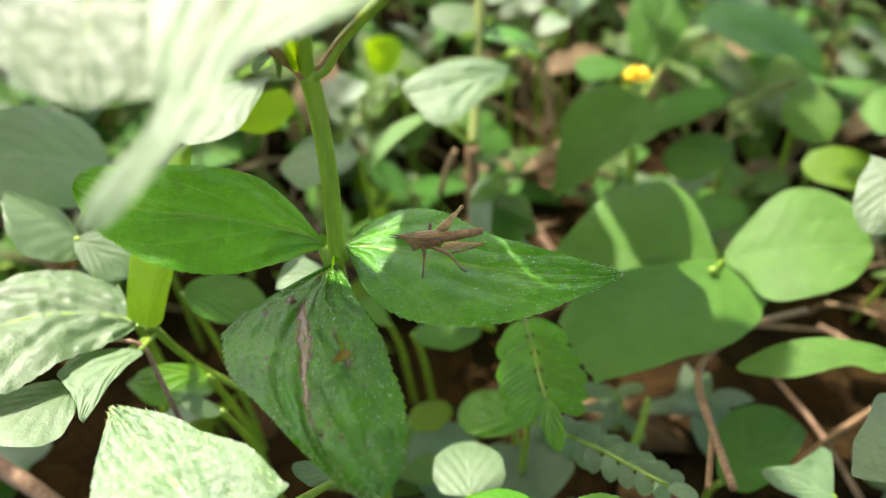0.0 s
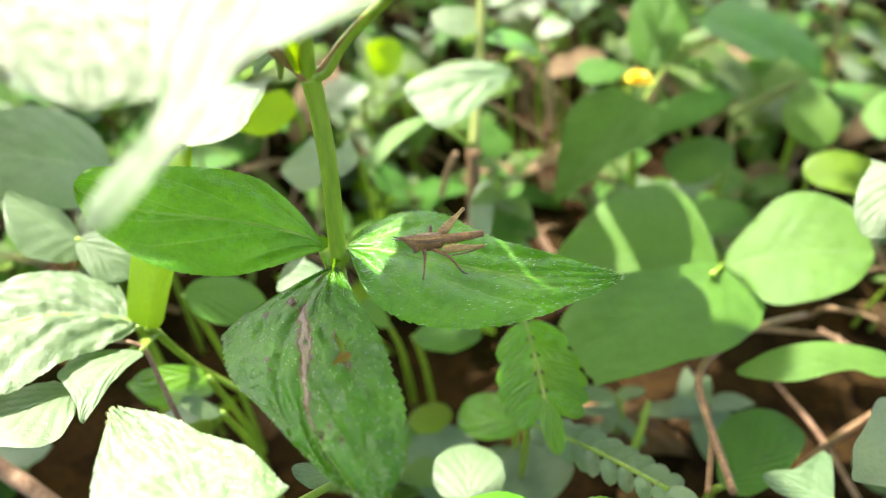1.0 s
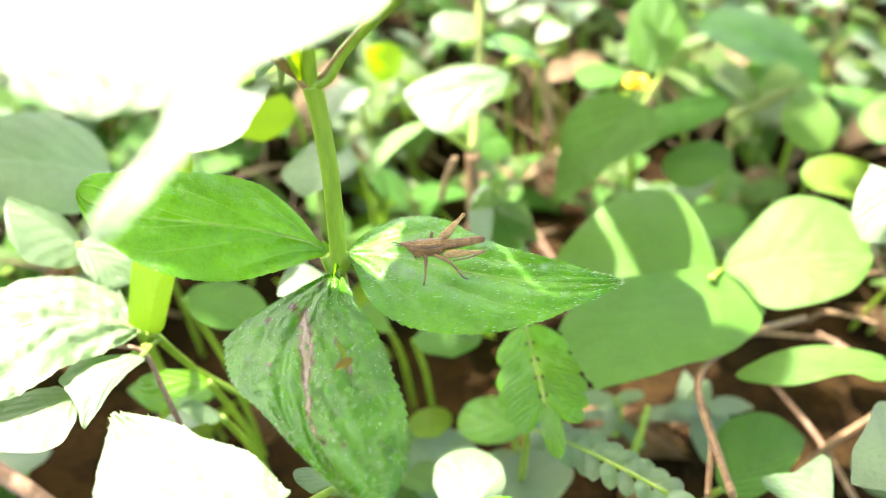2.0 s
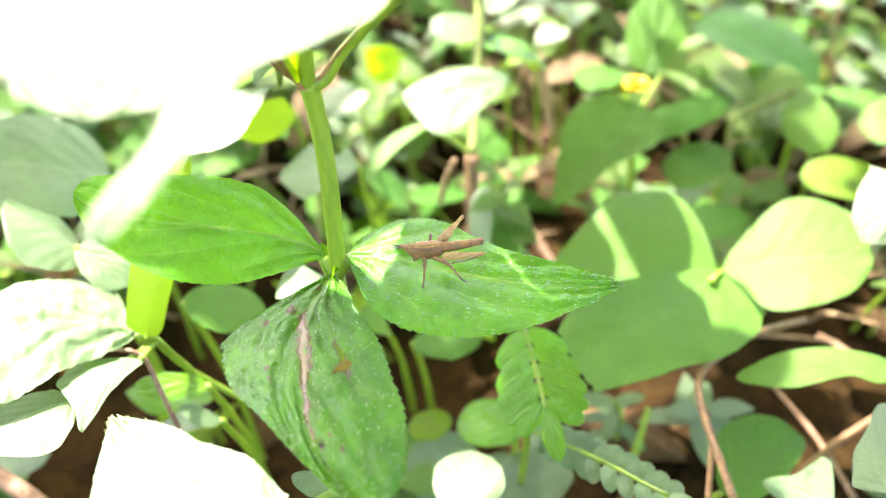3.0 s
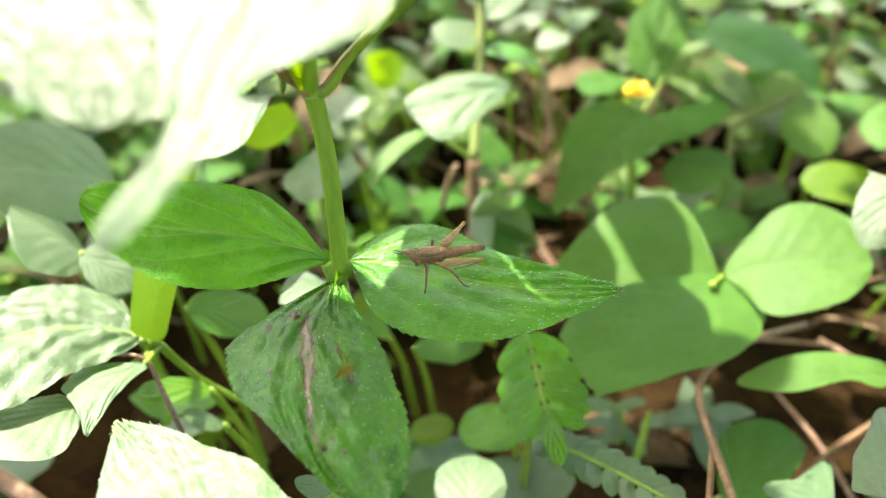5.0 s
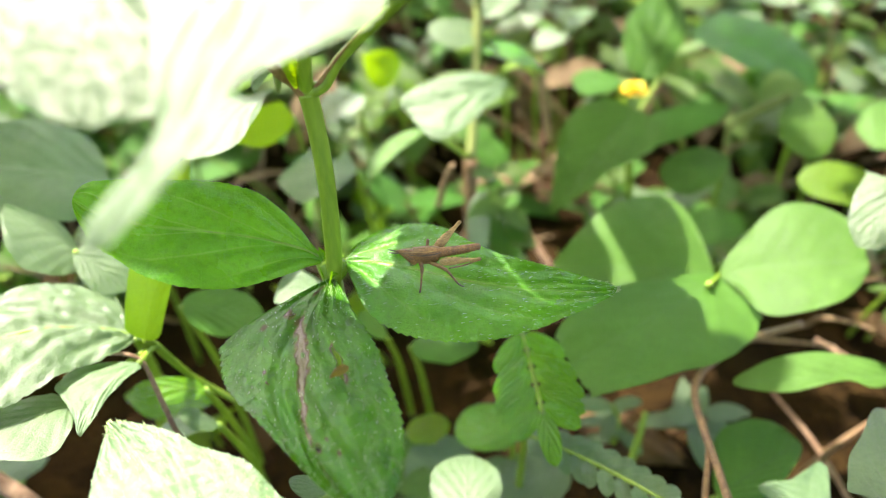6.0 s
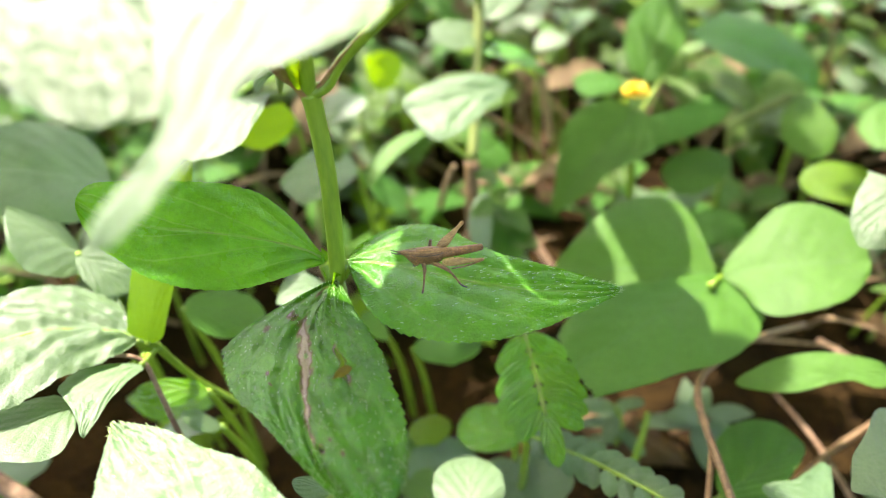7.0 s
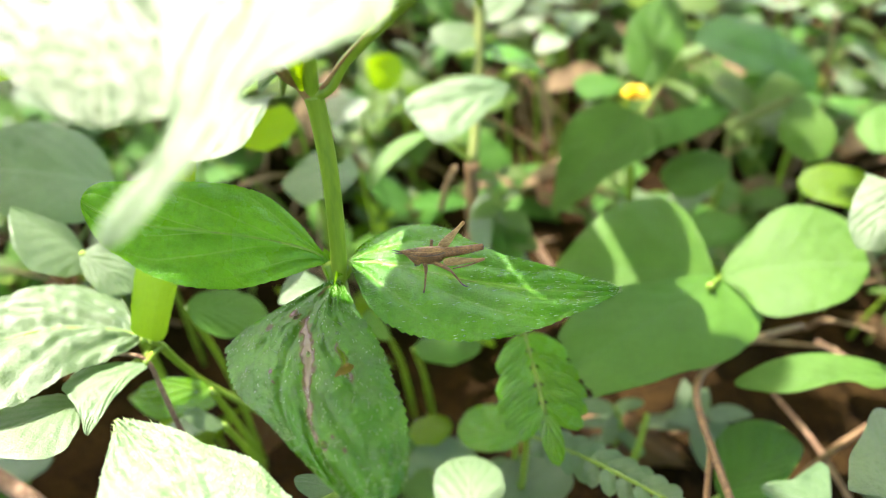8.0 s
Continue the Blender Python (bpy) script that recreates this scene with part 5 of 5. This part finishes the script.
    lone("low plant with a small pale leaf", LEAF_PALE_SHEEN, (-0.0536, 0.0057, 0.0664), (-0.0607, 0.0024, 0.0737), 0.0056, (0.050, -0.200, 0.970), sides=((0.053, 0.105, 0.158, 0.211, 0.264, 0.326, 0.388, 0.451, 0.396, 0.336, 0.276, 0.139), (0.106, 0.212, 0.318, 0.424, 0.530, 0.537, 0.544, 0.549, 0.440, 0.330, 0.220, 0.110)), arch=0.05, fold=6, curl=0.1, seed=346)
    lone("low plant with a shaded green leaf", LEAF_DARK, (-0.0191, 0.0523, 0.0498), (-0.0268, 0.0524, 0.0587), 0.0063, (0.050, -0.300, 0.950), sides=((0.084, 0.167, 0.251, 0.335, 0.419, 0.468, 0.473, 0.478, 0.482, 0.487, 0.325, 0.163), (0.091, 0.182, 0.274, 0.365, 0.456, 0.509, 0.511, 0.513, 0.498, 0.373, 0.249, 0.124)), arch=0.05, fold=6, curl=0.1, seed=347)
    lone("low plant with a pale sunlit leaf", LEAF_PALE_SHEEN, (-0.0351, 0.0327, 0.0925), (-0.0391, 0.0245, 0.0924), 0.0096, (0.050, -0.200, 0.970), sides=((0.032, 0.064, 0.096, 0.128, 0.160, 0.192, 0.177, 0.147, 0.118, 0.088, 0.059, 0.029), (0.759, 0.766, 0.773, 0.780, 0.787, 0.794, 0.801, 0.808, 0.655, 0.491, 0.327, 0.164)), arch=0.05, fold=6, curl=0.1, seed=348)
    # looping brown vine stem and stray stalks
    h = thing("creeper", ground_under((0.0682, 0.0006, 0.0373)), "thin brown looping vine stem", "plant")
    tube("stem", [Vector((0.0642, -0.0097, 0.0631)), Vector((0.0637, 0.0018, 0.0622)), Vector((0.0629, 0.0106, 0.0622)), Vector((0.0626, 0.0207, 0.0626)), Vector((0.0649, 0.0277, 0.0627)), Vector((0.0701, 0.0333, 0.0627)), Vector((0.0818, 0.0431, 0.0612)), Vector((0.1010, 0.0563, 0.0540))], [0.0010] * 8, STEM_BROWN, h)
    h = thing("creeper", ground_under((0.0693, 0.0118, 0.0194)), "thin brown upright vine stem", "plant")
    tube("stem", [Vector((0.0596, -0.0080, 0.0603)), Vector((0.0617, -0.0002, 0.0601)), Vector((0.0637, 0.0073, 0.0599))], [0.0007] * 3, STEM_BROWN, h)
    for label, a, b, c, r, m in (("pale dry twig across the litter", (0.1259, 0.0907, 0.0136), (0.1329, 0.0800, 0.0158), (0.1431, 0.0679, 0.0160), 0.0009, TWIG), ("thick pale brown fallen stalk", (0.1010, 0.0337, 0.0032), (0.1169, 0.0460, 0.0084), (0.1406, 0.0597, 0.0143), 0.0012, STEM_BROWN),
                                 ("thin reddish brown twig", (0.0235, 0.1254, 0.0341), (0.0285, 0.1177, 0.0322), (0.0375, 0.1049, 0.0240), 0.0018, TWIG), ("pale dry twig on the soil", (-0.1286, 0.0112, 0.0390), (-0.1133, 0.0041, 0.0368), (-0.0971, -0.0037, 0.0337), 0.0024, TWIG),
                                 ("thin straw leaning in the herbs", (-0.0083, 0.1292, 0.0418), (-0.0056, 0.1265, 0.0539), (-0.0022, 0.1228, 0.0647), 0.0012, STRAW), ("thin green stalk beside dry litter", (0.0517, 0.0345, 0.0015), (0.0560, 0.0396, 0.0149), (0.0584, 0.0444, 0.0279), 0.0012, STEM),
                                 ("pale straw stalk in the undergrowth", (0.0297, 0.2043, 0.0645), (0.0337, 0.1997, 0.0509), (0.0366, 0.1916, 0.0333), 0.0022, STRAW), ("reddish dry twig on the soil", (0.0953, 0.2547, 0.0242), (0.1070, 0.2382, 0.0191), (0.1139, 0.2280, 0.0140), 0.0035, TWIG)):
        h = thing("twig", ground_under(b), label, "twig")
        tube("shaft", [Vector(a), Vector(b), Vector(c)], [r, r, r * 0.7], m, h, seg=8)
    lf = thing("dry_leaf", (0.0597, 0.0546, 0.0012), "large curled brown dead leaf on the soil", "dry leaf", "leaf litter")
    leaf(lf, LEAF_DRY, (0.0402, 0.0661, 0.0013), (0.0767, 0.0452, -0.0008), 0.022, (0.135, 0.066, 0.989), name="blade", nu=30, nv=14, curl=0.5, wave=0.12, seed=350)
    lf = thing("dry_leaf", (0.0636, 0.0260, 0.0057), "orange brown dead leaf on the soil", "dry leaf", "leaf litter")
    leaf(lf, LEAF_DRY, (0.0517, 0.0334, 0.0001), (0.0708, 0.0203, 0.0060), 0.018, (-0.064, 0.055, 0.996), name="blade", nu=30, nv=14, curl=0.5, wave=0.12, seed=351)
    h = thing("dry_stalk", ground_under((0.1306, 0.1957, 0.0440)), "pale green broken stalk", "plant")
    tube("stem", [Vector((0.1363, 0.1924, 0.0550)), Vector((0.1186, 0.1938, 0.0430)), Vector((0.1141, 0.1930, 0.0347)), ground_under((0.1208, 0.1927, -0.0205))], [0.0020, 0.0020, 0.0015, 0.0013], STRAW_GREEN, h)


make_pale_herb()
make_low_herb()
make_vine()
make_flower_plant()
make_back_herb()
make_ferns()
make_lone_leaves()


# ---- undergrowth ----
def make_undergrowth():
    rng = random.Random(77)
    stock = []
    for i in range(10):
        shape = ("ovate", "ovate", "round", "lance", "oblong")[i % 5]
        v, f, uv, wear = blade((0, 0, 0), (1, 0, 0), (0.56, 0.5, 0.85, 0.34, 0.45)[i % 5], (0, 0, 1), arch=rng.uniform(0.03, 0.16), fold=rng.uniform(4, 18), curl=0.2,
                               shape=shape, nu=16, nv=8, wave=0.05, seed=400 + i)
        stock.append((v, f, uv, wear))
    meshes = {}

    def leaf_mesh(i, material):
        if (i, material.name) not in meshes:
            v, f, uv, wear = stock[i]
            me = bpy.data.meshes.new("leaf")
            me.from_pydata([tuple(p) for p in v], [], f)
            me.polygons.foreach_set("use_smooth", [True] * len(me.polygons))
            lay = me.uv_layers.new(name="blade")
            idx = np.empty(len(me.loops), dtype=np.int32)
            me.loops.foreach_get("vertex_index", idx)
            lay.data.foreach_set("uv", np.array(uv, dtype=np.float32)[idx].ravel())
            me.materials.append(material)
            meshes[i, material.name] = me
        return meshes[i, material.name]

    def bunch(x, y):
        """Height, material, leaf kind, and the leaf poses of one small plant."""
        near = y < 0.2
        high = rng.uniform(0.010, 0.024) if near else rng.uniform(0.015, 0.045) + 0.06 * rng.random() ** 2 * min(1, 1.5 * y)
        lean = Vector((rng.uniform(-0.012, 0.012), rng.uniform(-0.012, 0.012), high))
        count = rng.choice((4, 5, 6, 7, 8))
        size = rng.choice((0.014, 0.02, 0.026, 0.034, 0.042)) * (0.7 if near else 1.0)
        poses = []
        for j in range(count):
            s = size * rng.uniform(0.7, 1.2)
            m = Matrix.Translation(lean * (1 - 0.75 * j / count)) @ Euler((rng.uniform(-0.5, 0.5), rng.uniform(-0.7, 0.45), j * 2.4 + rng.uniform(-0.5, 0.5))).to_matrix().to_4x4()
            poses.append(m @ Matrix.Diagonal((s, s, s, 1)))
        mat = rng.choice((LEAF_PALE_SHEEN, LEAF_FERN, LEAF_DARK, LEAF_DARK, LEAF_PALE_SHEEN, LEAF_PALE_SHEEN, LEAF_CLOVER, LEAF_FERN, LEAF_FRESH))
        return lean, mat, rng.randrange(10), poses

    made = 0
    while made < 265:
        y = -0.06 + 0.83 * rng.random() ** 1.1
        x = rng.uniform(-0.14 - 0.5 * (y + 0.1), 0.14 + 0.52 * (y + 0.1))
        if y < 0.11 and rng.random() < (0.6 if 0.02 < x < 0.12 else 0.3):
            continue
        lean, mat, kind, poses = bunch(x, y)
        h = thing("undergrowth_plant", (x, y, 0.0), "small leafy green plant on the soil", "plant", "undergrowth")
        b = h.location
        tube("stem", [b, b + lean * 0.5 + Vector((0.002, 0, 0)), b + lean], [0.0011, 0.001, 0.0007], STEM if rng.random() < 0.6 else STEM_BROWN, h, seg=6)
        for m in poses:
            lf = new("leaf", leaf_mesh(kind, mat))
            lf.parent = h
            lf.matrix_basis = m
        made += 1
    # the rest of the undergrowth, beyond counting
    for mat, count in ((LEAF_FERN, 60), (LEAF_DARK, 120), (LEAF_PALE_SHEEN, 80), (LEAF_FERN, 80)):
        vv, ff, uu = [], [], []
        for _ in range(count):
            y = 0.16 + 1.3 * rng.random()
            x = rng.uniform(-0.12 - 0.5 * (y + 0.1), 0.12 + 0.52 * (y + 0.1))
            lean, _, kind, poses = bunch(x, y)
            v, f, uv, _ = stock[kind]
            for m in poses:
                k = len(vv)
                vv += [Vector((x, y, 0)) + m @ p for p in v]
                ff += [tuple(i + k for i in q) for q in f]
                uu += uv
        tagged(mesh_part("low_foliage", vv, ff, mat, None, uvs=uu), "dense low green foliage", "foliage", kind="stuff")
    # thin stalks and grass between the plants
    for mat, count, name, label in ((STRAW, 800, "dry_stalks", "thin dry straw-coloured stalks"), (STEM, 500, "grass_stalks", "thin green grass stalks")):
        vv, ff = [], []
        for _ in range(count):
            y = 0.10 + 0.9 * rng.random()
            x = rng.uniform(-0.12 - 0.5 * (y + 0.1), 0.12 + 0.52 * (y + 0.1))
            p, ln = Vector((x, y, -0.004)), rng.uniform(0.02, 0.06) + 0.03 * min(1, y)
            d = Vector((rng.gauss(0, 0.5), rng.gauss(0, 0.5), 1)).normalized()
            v, f = tube_geometry([p, p + d * ln * 0.5, p + d * ln + Vector((rng.gauss(0, 0.008), rng.gauss(0, 0.008), -0.002))], [0.0010, 0.0008, 0.0003], 5)
            k = len(vv)
            vv += v
            ff += [tuple(i + k for i in q) for q in f]
        tagged(mesh_part(name, vv, ff, mat, None), label, "stalks", kind="stuff")
    # dry litter
    for i in range(280):
        x, y = rng.uniform(-0.45, 0.6), rng.uniform(-0.06, 0.9)
        s = rng.uniform(0.014, 0.034)
        lf = tagged(new("dry_leaf", leaf_mesh(rng.choice((0, 1, 3, 5, 6, 8)), LEAF_DRY)), "curled brown dry leaf on the soil", "dry leaf", "leaf litter")
        lf.matrix_basis = pose(x, y, 0.004 + 0.004 * rng.random(), rng.uniform(-40, 40), rng.uniform(-35, 35), rng.uniform(0, 360)) @ Matrix.Diagonal((s, s, s, 1))
    vv, ff, uu = [], [], []
    for i in range(150):
        y = rng.uniform(0.17, 0.75)
        x = rng.uniform(-0.05 - 0.2 * y, 0.12 + 0.55 * y)
        v, f, uv, _ = stock[rng.choice((0, 3, 6, 8))]
        m = pose(x, y, rng.uniform(0.008, 0.045), rng.uniform(-50, 50), rng.uniform(-45, 45), rng.uniform(0, 360)) @ Matrix.Scale(rng.uniform(0.018, 0.042), 4)
        k = len(vv)
        vv += [m @ p for p in v]
        ff += [tuple(j + k for j in q) for q in f]
        uu += uv
    tagged(mesh_part("straw_litter", vv, ff, LEAF_STRAW, None, uvs=uu), "curled straw-coloured dry leaves in the undergrowth", "leaf litter", kind="stuff")
    for i in range(90):
        x, y, a, ln = rng.uniform(-0.4, 0.6), rng.uniform(-0.05, 0.9), rng.uniform(0, 6.3), rng.uniform(0.02, 0.07)
        d = Vector((math.cos(a), math.sin(a), rng.uniform(-0.1, 0.25)))
        p = Vector((x, y, 0.005))
        h = thing("twig", p, "thin dry twig lying on the soil", "twig", "twigs")
        tube("shaft", [p, p + d * ln * 0.5 + Vector((0, 0, 0.003)), p + d * ln], [0.0011, 0.0009, 0.0005], TWIG, h, seg=6)


make_undergrowth()


# ---- added shrub, out of view, that dapples the place with shade ----
def make_shade_shrub():
    rng = random.Random(9)
    root = Vector((-1.0, 1.15, 0.0))
    h = thing("shrub", root, "added leafy shrub, out of view, shading the herbs", "shrub")
    crown = root + Vector((0.12, -0.06, 0.50))
    tube("trunk", [root, root + Vector((0.03, 0, 0.25)), crown], [0.016, 0.013, 0.010], STEM_BROWN, h)
    # spots to keep in sun: the added foliage leaves their way to it open
    sunny = [(Vector(p), 0.030) for p in ((-0.0883, 0.0058, 0.1016), (-0.0767, 0.0110, 0.0969), (-0.0806, -0.0107, 0.1018), (-0.0686, -0.0099, 0.0963), (-0.0757, -0.0235, 0.0987), (-0.0471, -0.0386, 0.1148), (-0.0365, -0.0432, 0.1143), (-0.0247, -0.0445, 0.1138), (-0.0301, -0.0440, 0.1854), (-0.0191, -0.0431, 0.1850), (-0.0104, -0.0375, 0.1861), (-0.0198, -0.0595, 0.1800), (0.0895, 0.0691, 0.0704), (0.1051, 0.0655, 0.0735), (0.0938, 0.0543, 0.0683), (-0.0063, 0.1190, 0.0928), (-0.0021, 0.1562, 0.0989), (0.1516, 0.1491, 0.0653))]
    sunny += [(Vector(p), 0.018) for p in ((0.0778, 0.0476, 0.0636), (0.0471, 0.0671, 0.0692), (0.0704, 0.0746, 0.0699), (-0.0103, -0.0042, 0.1229), (0.0173, -0.0063, 0.1219), (0.0899, 0.0298, 0.0618), (0.0987, 0.0317, 0.0632), (0.1052, 0.0513, 0.0978), (0.0858, -0.0011, 0.0582), (0.0057, 0.0054, 0.0519), (0.1216, 0.1116, 0.0655), (-0.0777, 0.0239, 0.0992), (-0.0946, 0.0231, 0.1064), (-0.0516, 0.0411, 0.1274), (-0.0572, 0.0262, 0.1204))]
    # wider openings left in the added foliage, to keep sun farther back
    glades = [(Vector(p), 0.06) for p in ((0.0410, 0.2252, 0.0570), (0.0254, 0.2070, 0.0526), (0.0126, 0.1674, 0.0847), (0.1534, 0.3199, 0.0176), (-0.0364, 0.2085, 0.0607), (0.0528, 0.3687, 0.0080))]

    def lit(p):
        return any((p - q - SUN_TO * (p - q).dot(SUN_TO)).length < r for q, r in sunny + glades)

    for b in range(7):
        end = Vector((-0.50 + 0.16 * b, 0.38 + 0.08 * (b % 2), rng.uniform(0.44, 0.56)))
        mid = crown.lerp(end, 0.5) + Vector((0.05, 0.12, 0.10))
        tube("limb", [crown, mid, end], [0.006, 0.004, 0.002], STEM_BROWN, h, seg=8)
        vv, ff, uu = [], [], []
        for i in range(80):
            t = rng.random()
            p = (mid.lerp(end, t) if i % 4 else crown.lerp(mid, t)) + Vector((rng.gauss(0, 0.075), rng.gauss(0, 0.09), rng.gauss(0, 0.035)))
            a = rng.uniform(0, 6.3)
            q = p + Vector((math.cos(a), math.sin(a), rng.uniform(-0.5, 0.1))) * rng.uniform(0.04, 0.075)
            if lit(p.lerp(q, 0.5)):
                continue
            v, f, uv, _ = blade(p, q, 0.030, (rng.gauss(0, 0.3), rng.gauss(0, 0.3), 1), nu=8, nv=4, seed=i)
            k = len(vv)
            vv += v
            ff += [tuple(j + k for j in w) for w in f]
            uu += uv
        # extra small leaves added to darken the near soil with their shade
        if b == 0:
            for i in range(900):
                p = Vector((rng.uniform(-0.30, 0.12), rng.uniform(0.15, 0.37), rng.uniform(0.42, 0.5)))
                a = rng.uniform(0, 6.3)
                q = p + Vector((math.cos(a), math.sin(a), -0.2)) * 0.032
                if lit(p.lerp(q, 0.5)):
                    continue
                v, f, uv, _ = blade(p, q, 0.020, UP, nu=6, nv=4, seed=i)
                k = len(vv)
                vv += v
                ff += [tuple(j + k for j in w) for w in f]
                uu += uv
        mesh_part("foliage", vv, ff, LEAF_FERN, h, "green leaves", uvs=uu, kind="stuff")
    # added leaves outlined to shade single plants below
    for at, how in ((((-0.0387, 0.3956, 0.4400), (0.0124, 0.3498, 0.4400), 0.0678, UP), dict(sides=((0.051, 0.102, 0.153, 0.204, 0.255, 0.263, 0.264, 0.199, 0.090, 0.067, 0.045, 0.022), (0.516, 0.628, 0.665, 0.702, 0.724, 0.736, 0.682, 0.548, 0.414, 0.307, 0.204, 0.102)), arch=0, fold=0, curl=0)), (((-0.0733, 0.1961, 0.4400), (-0.0421, 0.2168, 0.4400), 0.0212, UP), dict(sides=((0.060, 0.120, 0.180, 0.241, 0.269, 0.257, 0.244, 0.211, 0.169, 0.126, 0.084, 0.042), (0.108, 0.215, 0.323, 0.444, 0.597, 0.689, 0.731, 0.704, 0.655, 0.557, 0.460, 0.303)), arch=0, fold=0, curl=0)), (((-0.0322, 0.1460, 0.4400), (-0.0272, 0.1873, 0.4400), 0.0218, UP), dict(sides=((0.049, 0.098, 0.147, 0.196, 0.245, 0.294, 0.315, 0.309, 0.302, 0.296, 0.232, 0.116), (0.670, 0.678, 0.685, 0.656, 0.617, 0.568, 0.462, 0.355, 0.271, 0.204, 0.136, 0.068)), arch=0, fold=0, curl=0))):
        leaf(h, LEAF, *at, nu=30, nv=12, wave=0.0, **how)


make_shade_shrub()


# ---- added trees, out of view, that hold back skylight around and above ----
def make_shade_tree(turn, far, tall, seed):
    rng = random.Random(seed)
    root = Vector((math.cos(turn) * far, math.sin(turn) * far, 0.0))
    h = thing("tree", root, "added tree out of view, blocking skylight", "tree", "trees around")
    top = root * 0.8 + Vector((0, 0, tall))
    tube("trunk", [root, root.lerp(top, 0.5) + Vector((0.05, 0.03, 0)), top], [0.09, 0.07, 0.04], STEM_BROWN, h, seg=10)
    vv, ff, uu = [], [], []
    for b in range(8):
        a = rng.uniform(0, 6.3)
        end = top + Vector((math.cos(a) * rng.uniform(0.4, 1.3), math.sin(a) * rng.uniform(0.4, 1.3), rng.uniform(-0.9, 0.7)))
        if b < 3:
            end = end.lerp(Vector((0, 0, tall + 0.4)), 0.55)
        start = root.lerp(top, rng.uniform(0.6, 1.0))
        tube("limb", [start, start.lerp(end, 0.5) + Vector((0, 0, 0.12)), end], [0.03, 0.02, 0.008], STEM_BROWN, h, seg=7)
        for i in range(220):
            p = start.lerp(end, rng.uniform(0.35, 1.1)) + Vector((rng.gauss(0, 0.28), rng.gauss(0, 0.28), rng.gauss(0, 0.22)))
            d = p.normalized()
            # an opening is left around the sun
            if d.dot(SUN_TO) > 0.955 or p.z < 0.35:
                continue
            a = rng.uniform(0, 6.3)
            q = p + Vector((math.cos(a), math.sin(a), rng.uniform(-0.8, 0.2))) * rng.uniform(0.10, 0.19)
            v, f, uv, _ = blade(p, q, 0.09, (rng.gauss(0, 0.4), rng.gauss(0, 0.4), 1), nu=5, nv=2, seed=i)
            k = len(vv)
            vv += v
            ff += [tuple(j + k for j in w) for w in f]
            uu += uv
    mesh_part("crown", vv, ff, LEAF, h, "crown of green leaves", uvs=uu, kind="stuff")


for i in range(8):
    make_shade_tree(0.35 + i * 0.785, 2.1 + 0.5 * (i % 3), 1.7 + 0.35 * (i % 4), 900 + i)
